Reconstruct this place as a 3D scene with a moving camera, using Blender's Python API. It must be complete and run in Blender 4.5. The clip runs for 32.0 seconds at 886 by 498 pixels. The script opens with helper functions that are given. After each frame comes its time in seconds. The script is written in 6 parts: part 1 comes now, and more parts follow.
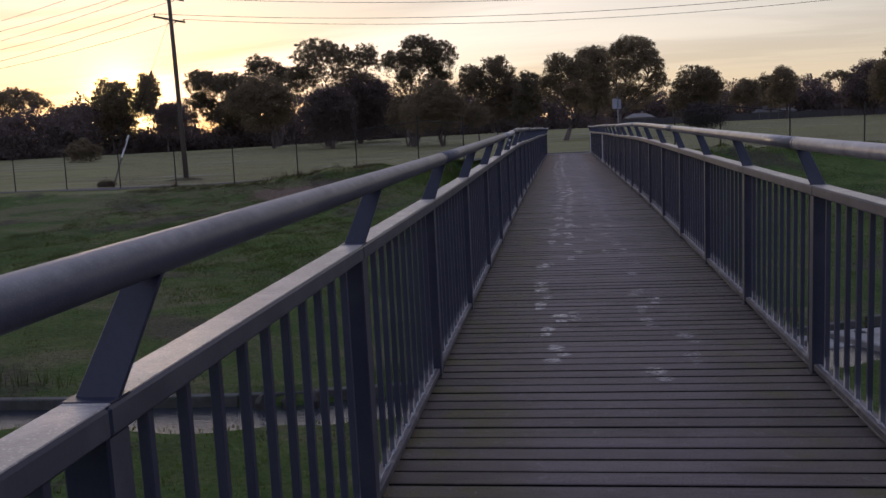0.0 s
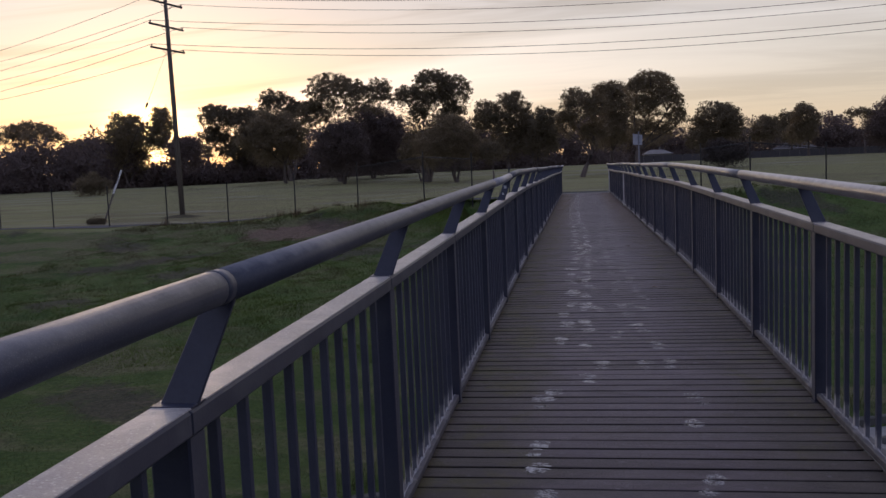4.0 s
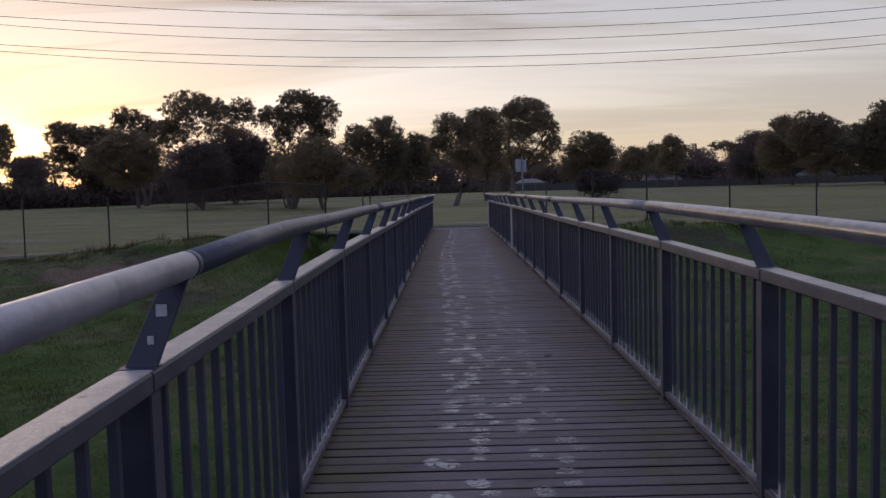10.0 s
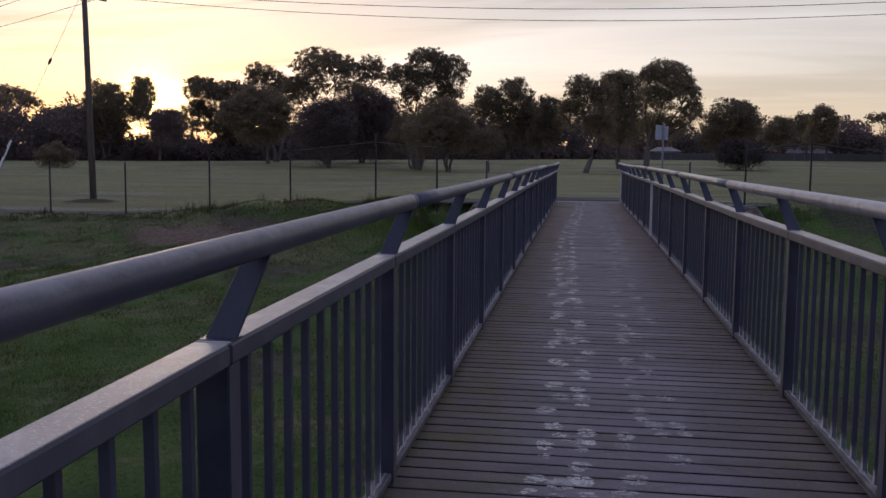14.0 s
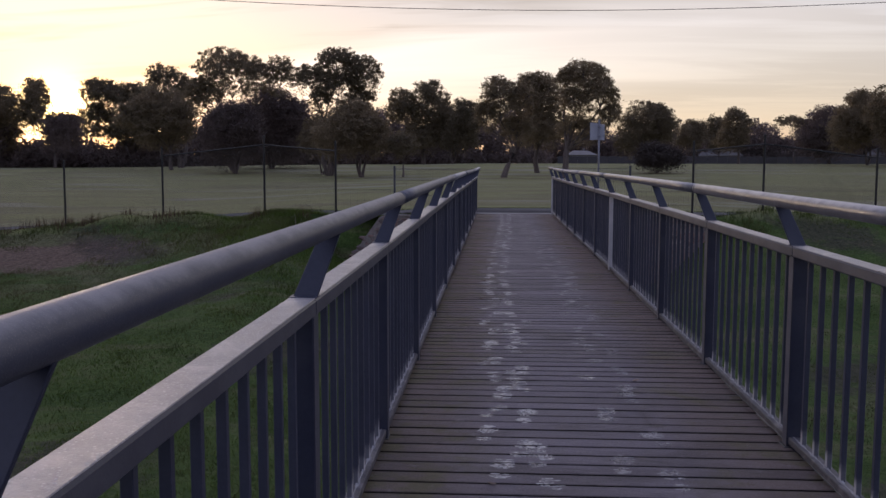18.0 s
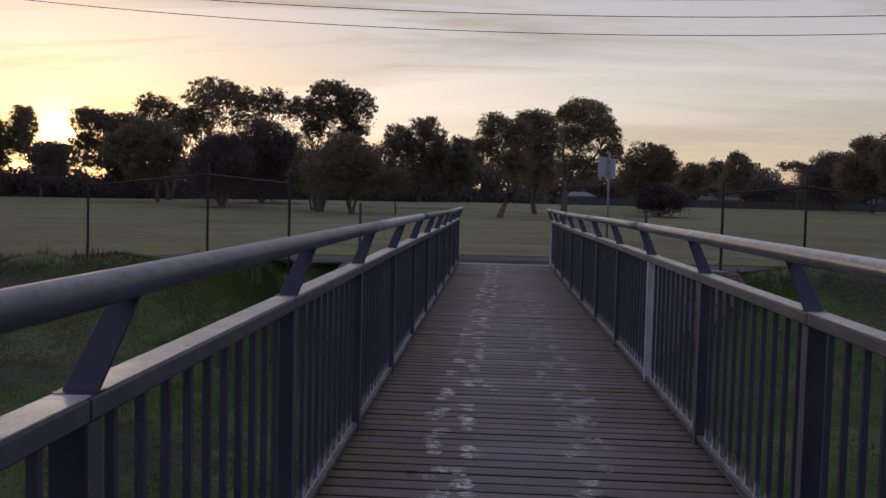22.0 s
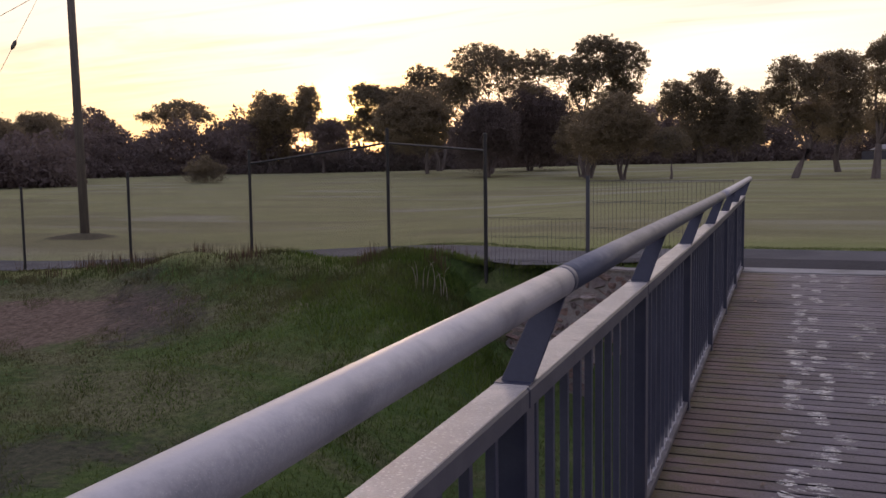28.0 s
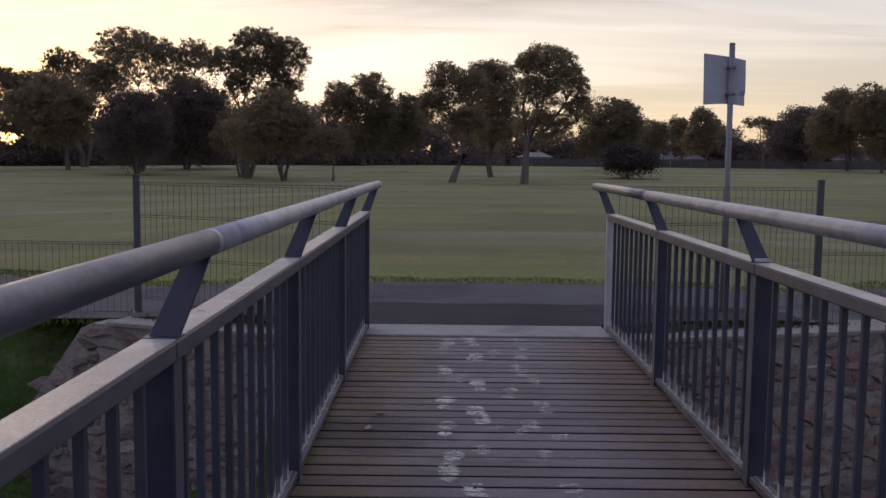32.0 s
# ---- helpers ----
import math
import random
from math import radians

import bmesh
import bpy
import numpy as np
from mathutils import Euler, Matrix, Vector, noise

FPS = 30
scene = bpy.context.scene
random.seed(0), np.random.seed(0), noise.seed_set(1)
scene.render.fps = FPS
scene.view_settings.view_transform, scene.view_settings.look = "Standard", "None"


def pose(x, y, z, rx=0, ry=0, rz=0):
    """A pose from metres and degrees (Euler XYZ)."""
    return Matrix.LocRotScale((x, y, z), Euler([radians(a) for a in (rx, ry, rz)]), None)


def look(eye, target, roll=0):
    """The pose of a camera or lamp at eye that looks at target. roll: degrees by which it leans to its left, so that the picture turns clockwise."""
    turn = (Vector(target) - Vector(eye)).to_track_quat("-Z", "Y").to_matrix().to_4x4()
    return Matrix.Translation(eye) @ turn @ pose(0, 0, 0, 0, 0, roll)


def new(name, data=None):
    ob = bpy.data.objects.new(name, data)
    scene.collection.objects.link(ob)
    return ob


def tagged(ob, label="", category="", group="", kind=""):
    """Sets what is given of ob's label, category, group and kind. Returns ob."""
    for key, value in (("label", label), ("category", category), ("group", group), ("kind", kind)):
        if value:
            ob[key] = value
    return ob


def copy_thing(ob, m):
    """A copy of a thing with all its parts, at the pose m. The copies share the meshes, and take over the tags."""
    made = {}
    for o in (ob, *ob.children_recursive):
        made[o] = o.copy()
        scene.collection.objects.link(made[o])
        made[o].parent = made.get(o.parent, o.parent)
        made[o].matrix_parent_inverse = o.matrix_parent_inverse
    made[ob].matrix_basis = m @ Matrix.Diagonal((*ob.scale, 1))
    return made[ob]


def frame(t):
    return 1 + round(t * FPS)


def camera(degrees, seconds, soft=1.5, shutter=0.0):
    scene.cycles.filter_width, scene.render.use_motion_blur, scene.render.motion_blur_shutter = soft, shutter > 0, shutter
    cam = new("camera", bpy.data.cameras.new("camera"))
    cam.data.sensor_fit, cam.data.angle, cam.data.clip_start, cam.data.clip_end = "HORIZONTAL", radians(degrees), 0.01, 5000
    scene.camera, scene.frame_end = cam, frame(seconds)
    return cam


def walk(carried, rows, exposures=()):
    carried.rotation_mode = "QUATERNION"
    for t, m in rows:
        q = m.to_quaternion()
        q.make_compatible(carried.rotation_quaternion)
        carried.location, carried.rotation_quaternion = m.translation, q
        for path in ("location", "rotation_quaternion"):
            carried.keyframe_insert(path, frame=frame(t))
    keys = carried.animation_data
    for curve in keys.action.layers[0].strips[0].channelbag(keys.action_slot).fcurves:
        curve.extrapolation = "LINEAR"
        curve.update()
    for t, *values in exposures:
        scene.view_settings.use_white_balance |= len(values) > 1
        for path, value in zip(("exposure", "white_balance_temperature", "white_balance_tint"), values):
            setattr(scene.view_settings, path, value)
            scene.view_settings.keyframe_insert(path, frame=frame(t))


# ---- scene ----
cam = camera(52.27, 32.0)
PATH = [
    (0, (-0.316, -3.461, 0.988), (-0.585, -1.493, 0.749), -2.63),
    (0.5, (-0.210, -3.137, 1.005), (-0.428, -1.164, 0.759), -1.42),
    (1, (-0.129, -2.789, 1.020), (-0.402, -0.826, 0.756), -1.06),
    (1.5, (-0.114, -2.387, 1.028), (-0.446, -0.433, 0.760), -1.39),
    (2, (-0.137, -1.920, 1.035), (-0.479, 0.034, 0.777), -1.57),
    (2.5, (-0.172, -1.399, 1.048), (-0.506, 0.566, 0.877), -1.88),
    (4.5, (-0.344, 0.777, 1.103), (-0.609, 2.753, 0.947), -2.69),
    (5, (-0.379, 1.335, 1.113), (-0.509, 3.325, 0.963), -2.50),
    (5.5, (-0.382, 1.932, 1.109), (-0.496, 3.923, 0.961), -2.19),
    (6, (-0.377, 2.557, 1.106), (-0.453, 4.549, 0.948), -2.00),
    (6.5, (-0.396, 3.169, 1.122), (-0.488, 5.161, 0.968), -1.82),
    (7, (-0.423, 3.800, 1.146), (-0.527, 5.793, 1.002), -0.91),
    (7.5, (-0.453, 4.485, 1.177), (-0.558, 6.478, 1.040), -0.61),
    (8, (-0.479, 5.171, 1.204), (-0.577, 7.164, 1.078), -0.37),
    (8.5, (-0.491, 5.801, 1.215), (-0.596, 7.795, 1.113), -0.87),
    (9, (-0.480, 6.422, 1.218), (-0.582, 8.417, 1.115), -0.74),
    (9.5, (-0.408, 7.076, 1.212), (-0.501, 9.071, 1.104), -0.98),
    (10, (-0.339, 7.722, 1.211), (-0.361, 9.718, 1.099), -1.52),
    (10.5, (-0.352, 8.336, 1.238), (-0.322, 10.332, 1.119), -1.02),
    (11, (-0.368, 8.902, 1.269), (-0.353, 10.898, 1.148), -0.85),
    (11.5, (-0.312, 9.371, 1.284), (-0.301, 11.367, 1.160), -0.77),
    (12, (-0.249, 9.812, 1.293), (-0.442, 11.796, 1.132), -0.37),
    (12.5, (-0.228, 10.281, 1.295), (-0.453, 12.262, 1.131), -0.11),
    (13, (-0.224, 10.771, 1.298), (-0.470, 12.749, 1.129), 0.70),
    (13.5, (-0.226, 11.283, 1.313), (-0.527, 13.251, 1.127), 0.60),
    (14, (-0.242, 11.846, 1.326), (-0.542, 13.814, 1.136), 0.50),
    (14.5, (-0.274, 12.460, 1.330), (-0.597, 14.425, 1.150), -0.01),
    (16.5, (-0.403, 14.998, 1.355), (-0.751, 16.961, 1.209), -0.09),
    (17, (-0.427, 15.643, 1.361), (-0.695, 17.620, 1.227), 0.22),
    (17.5, (-0.466, 16.325, 1.359), (-0.654, 18.311, 1.205), 0.30),
    (18, (-0.492, 17.013, 1.353), (-0.612, 19.001, 1.174), 0.12),
    (18.5, (-0.493, 17.646, 1.354), (-0.612, 19.635, 1.181), 0.17),
    (19, (-0.479, 18.265, 1.358), (-0.559, 20.254, 1.169), 0.33),
    (19.5, (-0.445, 18.889, 1.365), (-0.515, 20.878, 1.174), 0.56),
    (20, (-0.402, 19.515, 1.384), (-0.470, 21.505, 1.194), 0.33),
    (20.5, (-0.358, 20.151, 1.390), (-0.431, 22.143, 1.229), 0.34),
    (21, (-0.314, 20.791, 1.390), (-0.427, 22.785, 1.288), 0.96),
    (21.5, (-0.266, 21.432, 1.386), (-0.378, 23.426, 1.283), 1.04),
    (22, (-0.233, 22.070, 1.385), (-0.347, 24.065, 1.290), 1.41),
    (22.5, (-0.230, 22.696, 1.396), (-0.341, 24.690, 1.299), 1.58),
    (23, (-0.252, 23.325, 1.415), (-0.365, 25.319, 1.319), 1.41),
    (23.5, (-0.307, 23.975, 1.447), (-0.429, 25.969, 1.365), 2.27),
    (24, (-0.363, 24.636, 1.479), (-0.622, 26.619, 1.453), 4.38),
    (24.5, (-0.395, 25.305, 1.472), (-0.683, 27.284, 1.478), 5.36),
    (26.5, (-0.494, 27.980, 1.457), (-0.976, 29.913, 1.630), 0.12),
    (27, (-0.497, 28.555, 1.524), (-1.203, 30.426, 1.581), -2.58),
    (27.2, (-0.527, 28.878, 1.504), (-1.494, 30.627, 1.419), -5.85),
    (27.4, (-0.563, 29.221, 1.473), (-1.741, 30.824, 1.262), -7.87),
    (27.5, (-0.571, 29.368, 1.469), (-1.793, 30.935, 1.239), -7.60),
    (27.6, (-0.568, 29.483, 1.478), (-1.769, 31.066, 1.249), -5.51),
    (27.8, (-0.544, 29.661, 1.519), (-1.602, 31.339, 1.264), -1.42),
    (28, (-0.517, 29.872, 1.546), (-1.227, 31.734, 1.371), -0.76),
    (28.2, (-0.497, 30.156, 1.543), (-0.877, 32.117, 1.444), 0.27),
    (28.4, (-0.460, 30.500, 1.510), (-0.677, 32.486, 1.415), -0.50),
    (28.5, (-0.470, 30.617, 1.523), (-0.634, 32.608, 1.420), -0.40),
    (29, (-0.421, 31.388, 1.488), (-0.452, 33.382, 1.341), 0.43),
    (29.5, (-0.358, 32.091, 1.474), (-0.378, 34.084, 1.305), 0.10),
    (30, (-0.303, 32.772, 1.469), (-0.318, 34.765, 1.297), 0.10),
    (30.5, (-0.265, 33.436, 1.466), (-0.275, 35.427, 1.284), -0.05),
    (31, (-0.259, 34.116, 1.470), (-0.246, 36.108, 1.287), -0.11),
    (31.5, (-0.316, 34.865, 1.481), (-0.298, 36.856, 1.300), 0.01),
    (32, (-0.395, 35.635, 1.496), (-0.400, 37.628, 1.321), 0.61),
]
EXPOSURES = (
    (0.0, 0.3, 6080, 13), (0.5, 0.58, 6560, 14), (1.0, 0.89, 6810, 15), (1.5, 0.55, 6450, 14), (2.0, 0.38, 6200, 13), (5.0, 0.2, 5950, 15), (6.0, 0.38, 5830, 15), (7.0, 0.2, 5880, 15), (8.0, 0.06, 5930, 15), (10.0, 0.2, 5910, 15), (14.0, 0.28, 5900, 15), (17.0, 0.0, 5820, 14), (18.0, 0.45, 6030, 16), (19.0, 0.6, 6260, 16), (20.0, 0.6, 6380, 16), (21.0, 0.12, 6220, 15),
    (22.0, 0.1, 6110, 14), (24.0, 0.02, 6070, 14), (25.5, -0.25, 6400, 12), (27.2, -0.5, 6500, 8), (27.6, 0.45, 6500, 11), (28.0, 0.85, 6890, 17), (28.2, 0.28, 6870, 17), (28.4, -0.05, 6600, 16), (28.6, 0.05, 6550, 16), (28.8, 0.5, 6600, 16), (29.0, 0.58, 6600, 16), (30.0, 0.8, 6540, 16), (31.0, 1.02, 6700, 16), (32.0, 0.55, 6400, 14),
)
walk(cam, [(t, look(eye, target, roll)) for t, eye, target, roll in PATH], exposures=EXPOSURES)

# ---- light ----
SUN_AZ, SUN_EL = radians(26.5), radians(3.0)
SUN_DIR = Vector((-math.sin(SUN_AZ) * math.cos(SUN_EL), math.cos(SUN_AZ) * math.cos(SUN_EL), math.sin(SUN_EL)))

world = bpy.data.worlds.new("dawn_sky")
scene.world = world
world.use_nodes = True


class Nodes:
    """Short hand for node trees."""

    def __init__(self, tree):
        self.t = tree

    def add(self, kind, inputs=None, **props):
        n = self.t.nodes.new(kind)
        if "operation" in props:
            n.operation = props["operation"]
        if "data_type" in props:
            n.data_type = props["data_type"]
            n.blend_type = props["blend_type"]
        if "interpolation_type" in props:
            n.interpolation_type = props["interpolation_type"]
        if "wave_type" in props:
            n.wave_type, n.bands_direction = props["wave_type"], props["bands_direction"]
        for key, value in (inputs or {}).items():
            if isinstance(value, bpy.types.NodeSocket):
                self.t.links.new(value, n.inputs[key])
            else:
                n.inputs[key].default_value = value
        return n

    def math(self, op, a, b=0.0, c=0.0, clamp=False):
        n = self.add("ShaderNodeMath", {0: a, 1: b, 2: c}, operation=op)
        n.use_clamp = clamp
        return n.outputs[0]

    def mix(self, fac, a, b, blend="MIX"):
        n = self.add("ShaderNodeMix", {0: fac, 6: a, 7: b}, data_type="RGBA", blend_type=blend)
        return n.outputs[2]

    def ramp(self, fac, stops):
        n = self.add("ShaderNodeValToRGB", {0: fac})
        e = n.color_ramp.elements
        while len(e) < len(stops):
            e.new(0.5)
        for el, (p, c) in zip(e, stops):
            el.position = p
            el.color = (*c, 1) if len(c) == 3 else c
        return n.outputs[0]

    def noise(self, vec, scale, detail=4.0, rough=0.55, dist=0.0):
        n = self.add("ShaderNodeTexNoise", {"Vector": vec, "Scale": scale, "Detail": detail, "Roughness": rough, "Distortion": dist})
        return n.outputs[0]

    def stretch(self, vec, s, rot=(0, 0, 0)):
        n = self.add("ShaderNodeMapping", {"Vector": vec, "Scale": s, "Rotation": rot})
        return n.outputs[0]


def build_sky():
    w = Nodes(world.node_tree)
    world.node_tree.nodes.clear()
    d = w.add("ShaderNodeTexCoord").outputs["Generated"]
    sep = w.add("ShaderNodeSeparateXYZ", {0: d})
    up = w.math("MAXIMUM", sep.outputs[2], 0.0)
    toward = w.add("ShaderNodeVectorMath", {0: d, 1: tuple(SUN_DIR)}, operation="DOT_PRODUCT").outputs["Value"]
    east = w.math("MULTIPLY_ADD", toward, 0.5, 0.5, clamp=True)
    near = w.ramp(up, [(0.0, (0.68, 0.42, 0.22)), (0.05, (0.61, 0.495, 0.35)), (0.12, (0.56, 0.50, 0.42)), (0.22, (0.55, 0.52, 0.53)), (0.35, (0.54, 0.54, 0.62)), (0.55, (0.48, 0.50, 0.66)), (1.0, (0.40, 0.47, 0.74))])
    away = w.ramp(up, [(0.0, (0.40, 0.37, 0.44)), (0.25, (0.40, 0.39, 0.50)), (0.6, (0.40, 0.43, 0.62)), (1.0, (0.40, 0.47, 0.74))])
    blend = w.ramp(east, [(0.3, (0, 0, 0)), (0.85, (1, 1, 1))])
    sky = w.mix(blend, away, near)
    # the light falls off away from the sunrise
    lit = w.ramp(w.math("POWER", w.math("MAXIMUM", toward, 0.0), 4.0), [(0.0, (0.86, 0.86, 0.88)), (0.35, (0.90, 0.90, 0.92)), (1.0, (1.02, 1.00, 0.97))])
    sky = w.mix(1.0, sky, lit, "MULTIPLY")
    # thin layered cloud, on a flat layer overhead, with a clear gap towards the horizon
    flat = w.math("ADD", up, 0.09)
    px = w.math("DIVIDE", sep.outputs[0], flat)
    py = w.math("DIVIDE", sep.outputs[1], flat)
    layer = w.add("ShaderNodeCombineXYZ", {0: px, 1: py, 2: 0.0}).outputs[0]
    streak = w.noise(w.stretch(layer, (0.16, 0.62, 1), (0, 0, 0.42)), 1.0, 4.0, 0.52, 1.1)
    fine = w.noise(w.stretch(layer, (0.42, 1.7, 1), (0, 0, 0.3)), 1.3, 5.0, 0.6, 1.2)
    out = w.math("MULTIPLY_ADD", px, 0.5, w.math("MULTIPLY", py, 0.866))
    out = w.math("MULTIPLY_ADD", w.math("SUBTRACT", streak, 0.5), 2.6, out)
    deck = w.add("ShaderNodeMapRange", {"Value": out, "From Min": 2.9, "From Max": 3.9, "To Min": 1.0, "To Max": 0.55}, interpolation_type="SMOOTHSTEP").outputs[0]
    cover = w.ramp(w.math("MULTIPLY_ADD", fine, 0.36, w.math("MULTIPLY", streak, 0.64)), [(0.45, (0, 0, 0)), (0.53, (1, 1, 1))])
    band = w.ramp(up, [(0.02, (0.1, 0.1, 0.1)), (0.10, (0.8, 0.8, 0.8)), (0.35, (0.95, 0.95, 0.95)), (1.0, (0.4, 0.4, 0.4))])
    grey = w.mix(blend, (0.19, 0.20, 0.28, 1), (0.310, 0.262, 0.225, 1))
    level = w.math("SQRT", w.math("ADD", w.math("MULTIPLY", sep.outputs[0], sep.outputs[0]), w.math("MULTIPLY", sep.outputs[1], sep.outputs[1])))
    right = w.add("ShaderNodeMapRange", {"Value": w.math("DIVIDE", sep.outputs[0], w.math("MAXIMUM", level, 0.01)), "From Min": -0.55, "From Max": 0.20}, interpolation_type="SMOOTHSTEP").outputs[0]
    high = w.add("ShaderNodeMapRange", {"Value": up, "From Min": 0.15, "From Max": 0.30, "To Max": 0.30}).outputs[0]
    veil = w.math("ADD", w.math("MULTIPLY_ADD", cover, 0.82, w.math("MULTIPLY", right, 0.22)), high)
    veil = w.math("MULTIPLY", w.math("MULTIPLY", veil, band), deck, clamp=True)
    sky = w.mix(veil, sky, grey)
    slit = w.ramp(w.math("MULTIPLY", out, 0.1), [(0.33, (0, 0, 0)), (0.40, (1, 1, 1)), (0.46, (0.8, 0.8, 0.8)), (0.58, (0, 0, 0))])
    sun_side = w.math("POWER", w.math("MAXIMUM", toward, 0.0), 5.0)
    sky = w.mix(w.math("MULTIPLY", slit, w.math("MULTIPLY", sun_side, 0.6)), sky, (1.14, 1.00, 0.86, 1))
    # the glow round the sun, low behind the trees
    g1 = w.math("POWER", w.math("MAXIMUM", toward, 0.0), 2200.0)
    g2 = w.math("POWER", w.math("MAXIMUM", toward, 0.0), 160.0)
    glow = w.mix(g1, (0, 0, 0, 1), (4.4, 2.9, 0.9, 1))
    wide = w.mix(g2, (0, 0, 0, 1), (0.17, 0.125, 0.040, 1))
    sky = w.mix(1.0, sky, glow, "ADD")
    sky = w.mix(1.0, sky, wide, "ADD")
    nishita = w.add("ShaderNodeTexSky")
    nishita.sky_type, nishita.sun_disc = "NISHITA", False
    nishita.sun_elevation, nishita.sun_rotation = SUN_EL, -SUN_AZ
    sky = w.mix(0.03, sky, nishita.outputs[0], "ADD")
    bg = w.add("ShaderNodeBackground", {"Color": sky, "Strength": 1.0})
    w.add("ShaderNodeOutputWorld", {"Surface": bg.outputs[0]})


build_sky()

sun = new("sun", bpy.data.lights.new("sun", "SUN"))
sun.data.energy, sun.data.angle, sun.data.color = 0.3, radians(10), (1.0, 0.74, 0.48)
sun.matrix_world = look(SUN_DIR * 100, (0, 0, 0))


# ---- materials ----
def material(name, a, b, rough=0.6, metal=0.0, scale=3.0, fine=40.0, bump=0.2, stretch=(1, 1, 1), stain=None, stain_scale=0.8, stain_amount=0.5, spec=0.5, random_tint=0.0, coords="Object", dew=0.0, dew_scale=260.0, coat=0.0, specks=0.0):
    """Two tones mixed by noise at two scales, with optional stains, dew spots and a tint of its own for each object."""
    m = bpy.data.materials.new(name)
    m.use_nodes = True
    n = Nodes(m.node_tree)
    p = m.node_tree.nodes["Principled BSDF"]
    co = n.add("ShaderNodeTexCoord").outputs[coords] if coords != "World" else n.add("ShaderNodeNewGeometry").outputs["Position"]
    v = n.stretch(co, stretch)
    big = n.noise(v, scale, 5.0, 0.6)
    small = n.noise(v, fine, 3.0, 0.65)
    f = n.math("MULTIPLY_ADD", small, 0.45, n.math("MULTIPLY", big, 0.55))
    col = n.ramp(f, [(0.34, a), (0.66, b)])
    if random_tint:
        r = n.add("ShaderNodeObjectInfo").outputs["Random"]
        col = n.mix(1.0, col, n.ramp(r, [(0.0, (1 - random_tint,) * 3), (1.0, (1 + random_tint,) * 3)]), "MULTIPLY")
    ro = n.math("MULTIPLY_ADD", small, 0.25, rough - 0.12)
    if stain:
        st = n.noise(co, stain_scale, 6.0, 0.62, 0.4)
        mask = n.math("MULTIPLY", n.ramp(st, [(0.50, (0, 0, 0)), (0.64, (1, 1, 1))]), stain_amount)
        col = n.mix(mask, col, (*stain, 1))
    if dew:
        dots = n.add("ShaderNodeTexVoronoi", {"Vector": co, "Scale": dew_scale}).outputs["Distance"]
        wet = n.math("MULTIPLY", n.ramp(dots, [(0.16, (1, 1, 1)), (0.30, (0, 0, 0))]), dew)
        col = n.mix(wet, col, (0.62, 0.60, 0.58, 1))
    if specks:
        far_co = n.add("ShaderNodeNewGeometry").outputs["Position"]
        spot = n.add("ShaderNodeTexVoronoi", {"Vector": far_co, "Scale": 6.0, "Randomness": 1.0}).outputs["Distance"]
        rag = n.math("MULTIPLY_ADD", n.noise(far_co, 60.0, 3.0, 0.6), 0.10, spot)
        col = n.mix(n.math("MULTIPLY", n.ramp(rag, [(0.10, (1, 1, 1)), (0.14, (0, 0, 0))]), specks), col, (0.07, 0.055, 0.05, 1))
    if coat:
        p.inputs["Coat Weight"].default_value = coat
        p.inputs["Coat Roughness"].default_value = 0.22
    m.node_tree.links.new(col, p.inputs["Base Color"])
    m.node_tree.links.new(ro, p.inputs["Roughness"])
    p.inputs["Metallic"].default_value = metal
    p.inputs["Specular IOR Level"].default_value = spec
    if bump:
        bn = n.add("ShaderNodeBump", {"Height": f, "Strength": bump, "Distance": 0.02})
        m.node_tree.links.new(bn.outputs[0], p.inputs["Normal"])
    return m


def toplit(m, amount):
    """Pales a rail's upper side: ragged dew, plus sky light in the tone."""
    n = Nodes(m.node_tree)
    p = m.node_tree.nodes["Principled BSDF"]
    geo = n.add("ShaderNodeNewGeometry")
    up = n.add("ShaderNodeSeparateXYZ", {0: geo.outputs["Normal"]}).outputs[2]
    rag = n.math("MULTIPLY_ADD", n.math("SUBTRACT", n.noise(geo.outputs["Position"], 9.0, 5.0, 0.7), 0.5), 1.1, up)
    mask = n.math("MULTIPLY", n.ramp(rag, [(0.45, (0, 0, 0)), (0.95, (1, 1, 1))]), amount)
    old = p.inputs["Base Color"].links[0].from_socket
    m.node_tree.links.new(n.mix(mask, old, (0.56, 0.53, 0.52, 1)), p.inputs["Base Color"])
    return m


PAINT = material("blue_grey_paint", (0.020, 0.023, 0.046), (0.034, 0.038, 0.067), 0.40, 0.0, 5, 90, 0.08, stain=(0.07, 0.07, 0.085), stain_scale=2.5, stain_amount=0.3, random_tint=0.12)
# lighter copies of the paint: side light put into the colour, stronger on the east
LIT_EAST = material("sky_lit_paint_east", (0.060, 0.060, 0.076), (0.110, 0.108, 0.126), 0.5, 0.0, 6, 90, 0.08, stain=(0.145, 0.142, 0.155), stain_scale=4.0, stain_amount=0.5)
LIT_WEST = material("sky_lit_paint_west", (0.050, 0.049, 0.066), (0.085, 0.083, 0.102), 0.5, 0.0, 6, 90, 0.08, stain=(0.118, 0.115, 0.130), stain_scale=4.0, stain_amount=0.5)
# dewy upper face; part of its pale cream is sky reflection put into the colour
RAIL_TOP = material("dewy_sky_toned_rail", (0.25, 0.23, 0.225), (0.42, 0.385, 0.37), 0.46, 0.0, 7, 160, 0.3, stain=(0.53, 0.485, 0.445), stain_scale=5, stain_amount=0.75, dew=0.6, dew_scale=90, coat=0.28, specks=0.9)
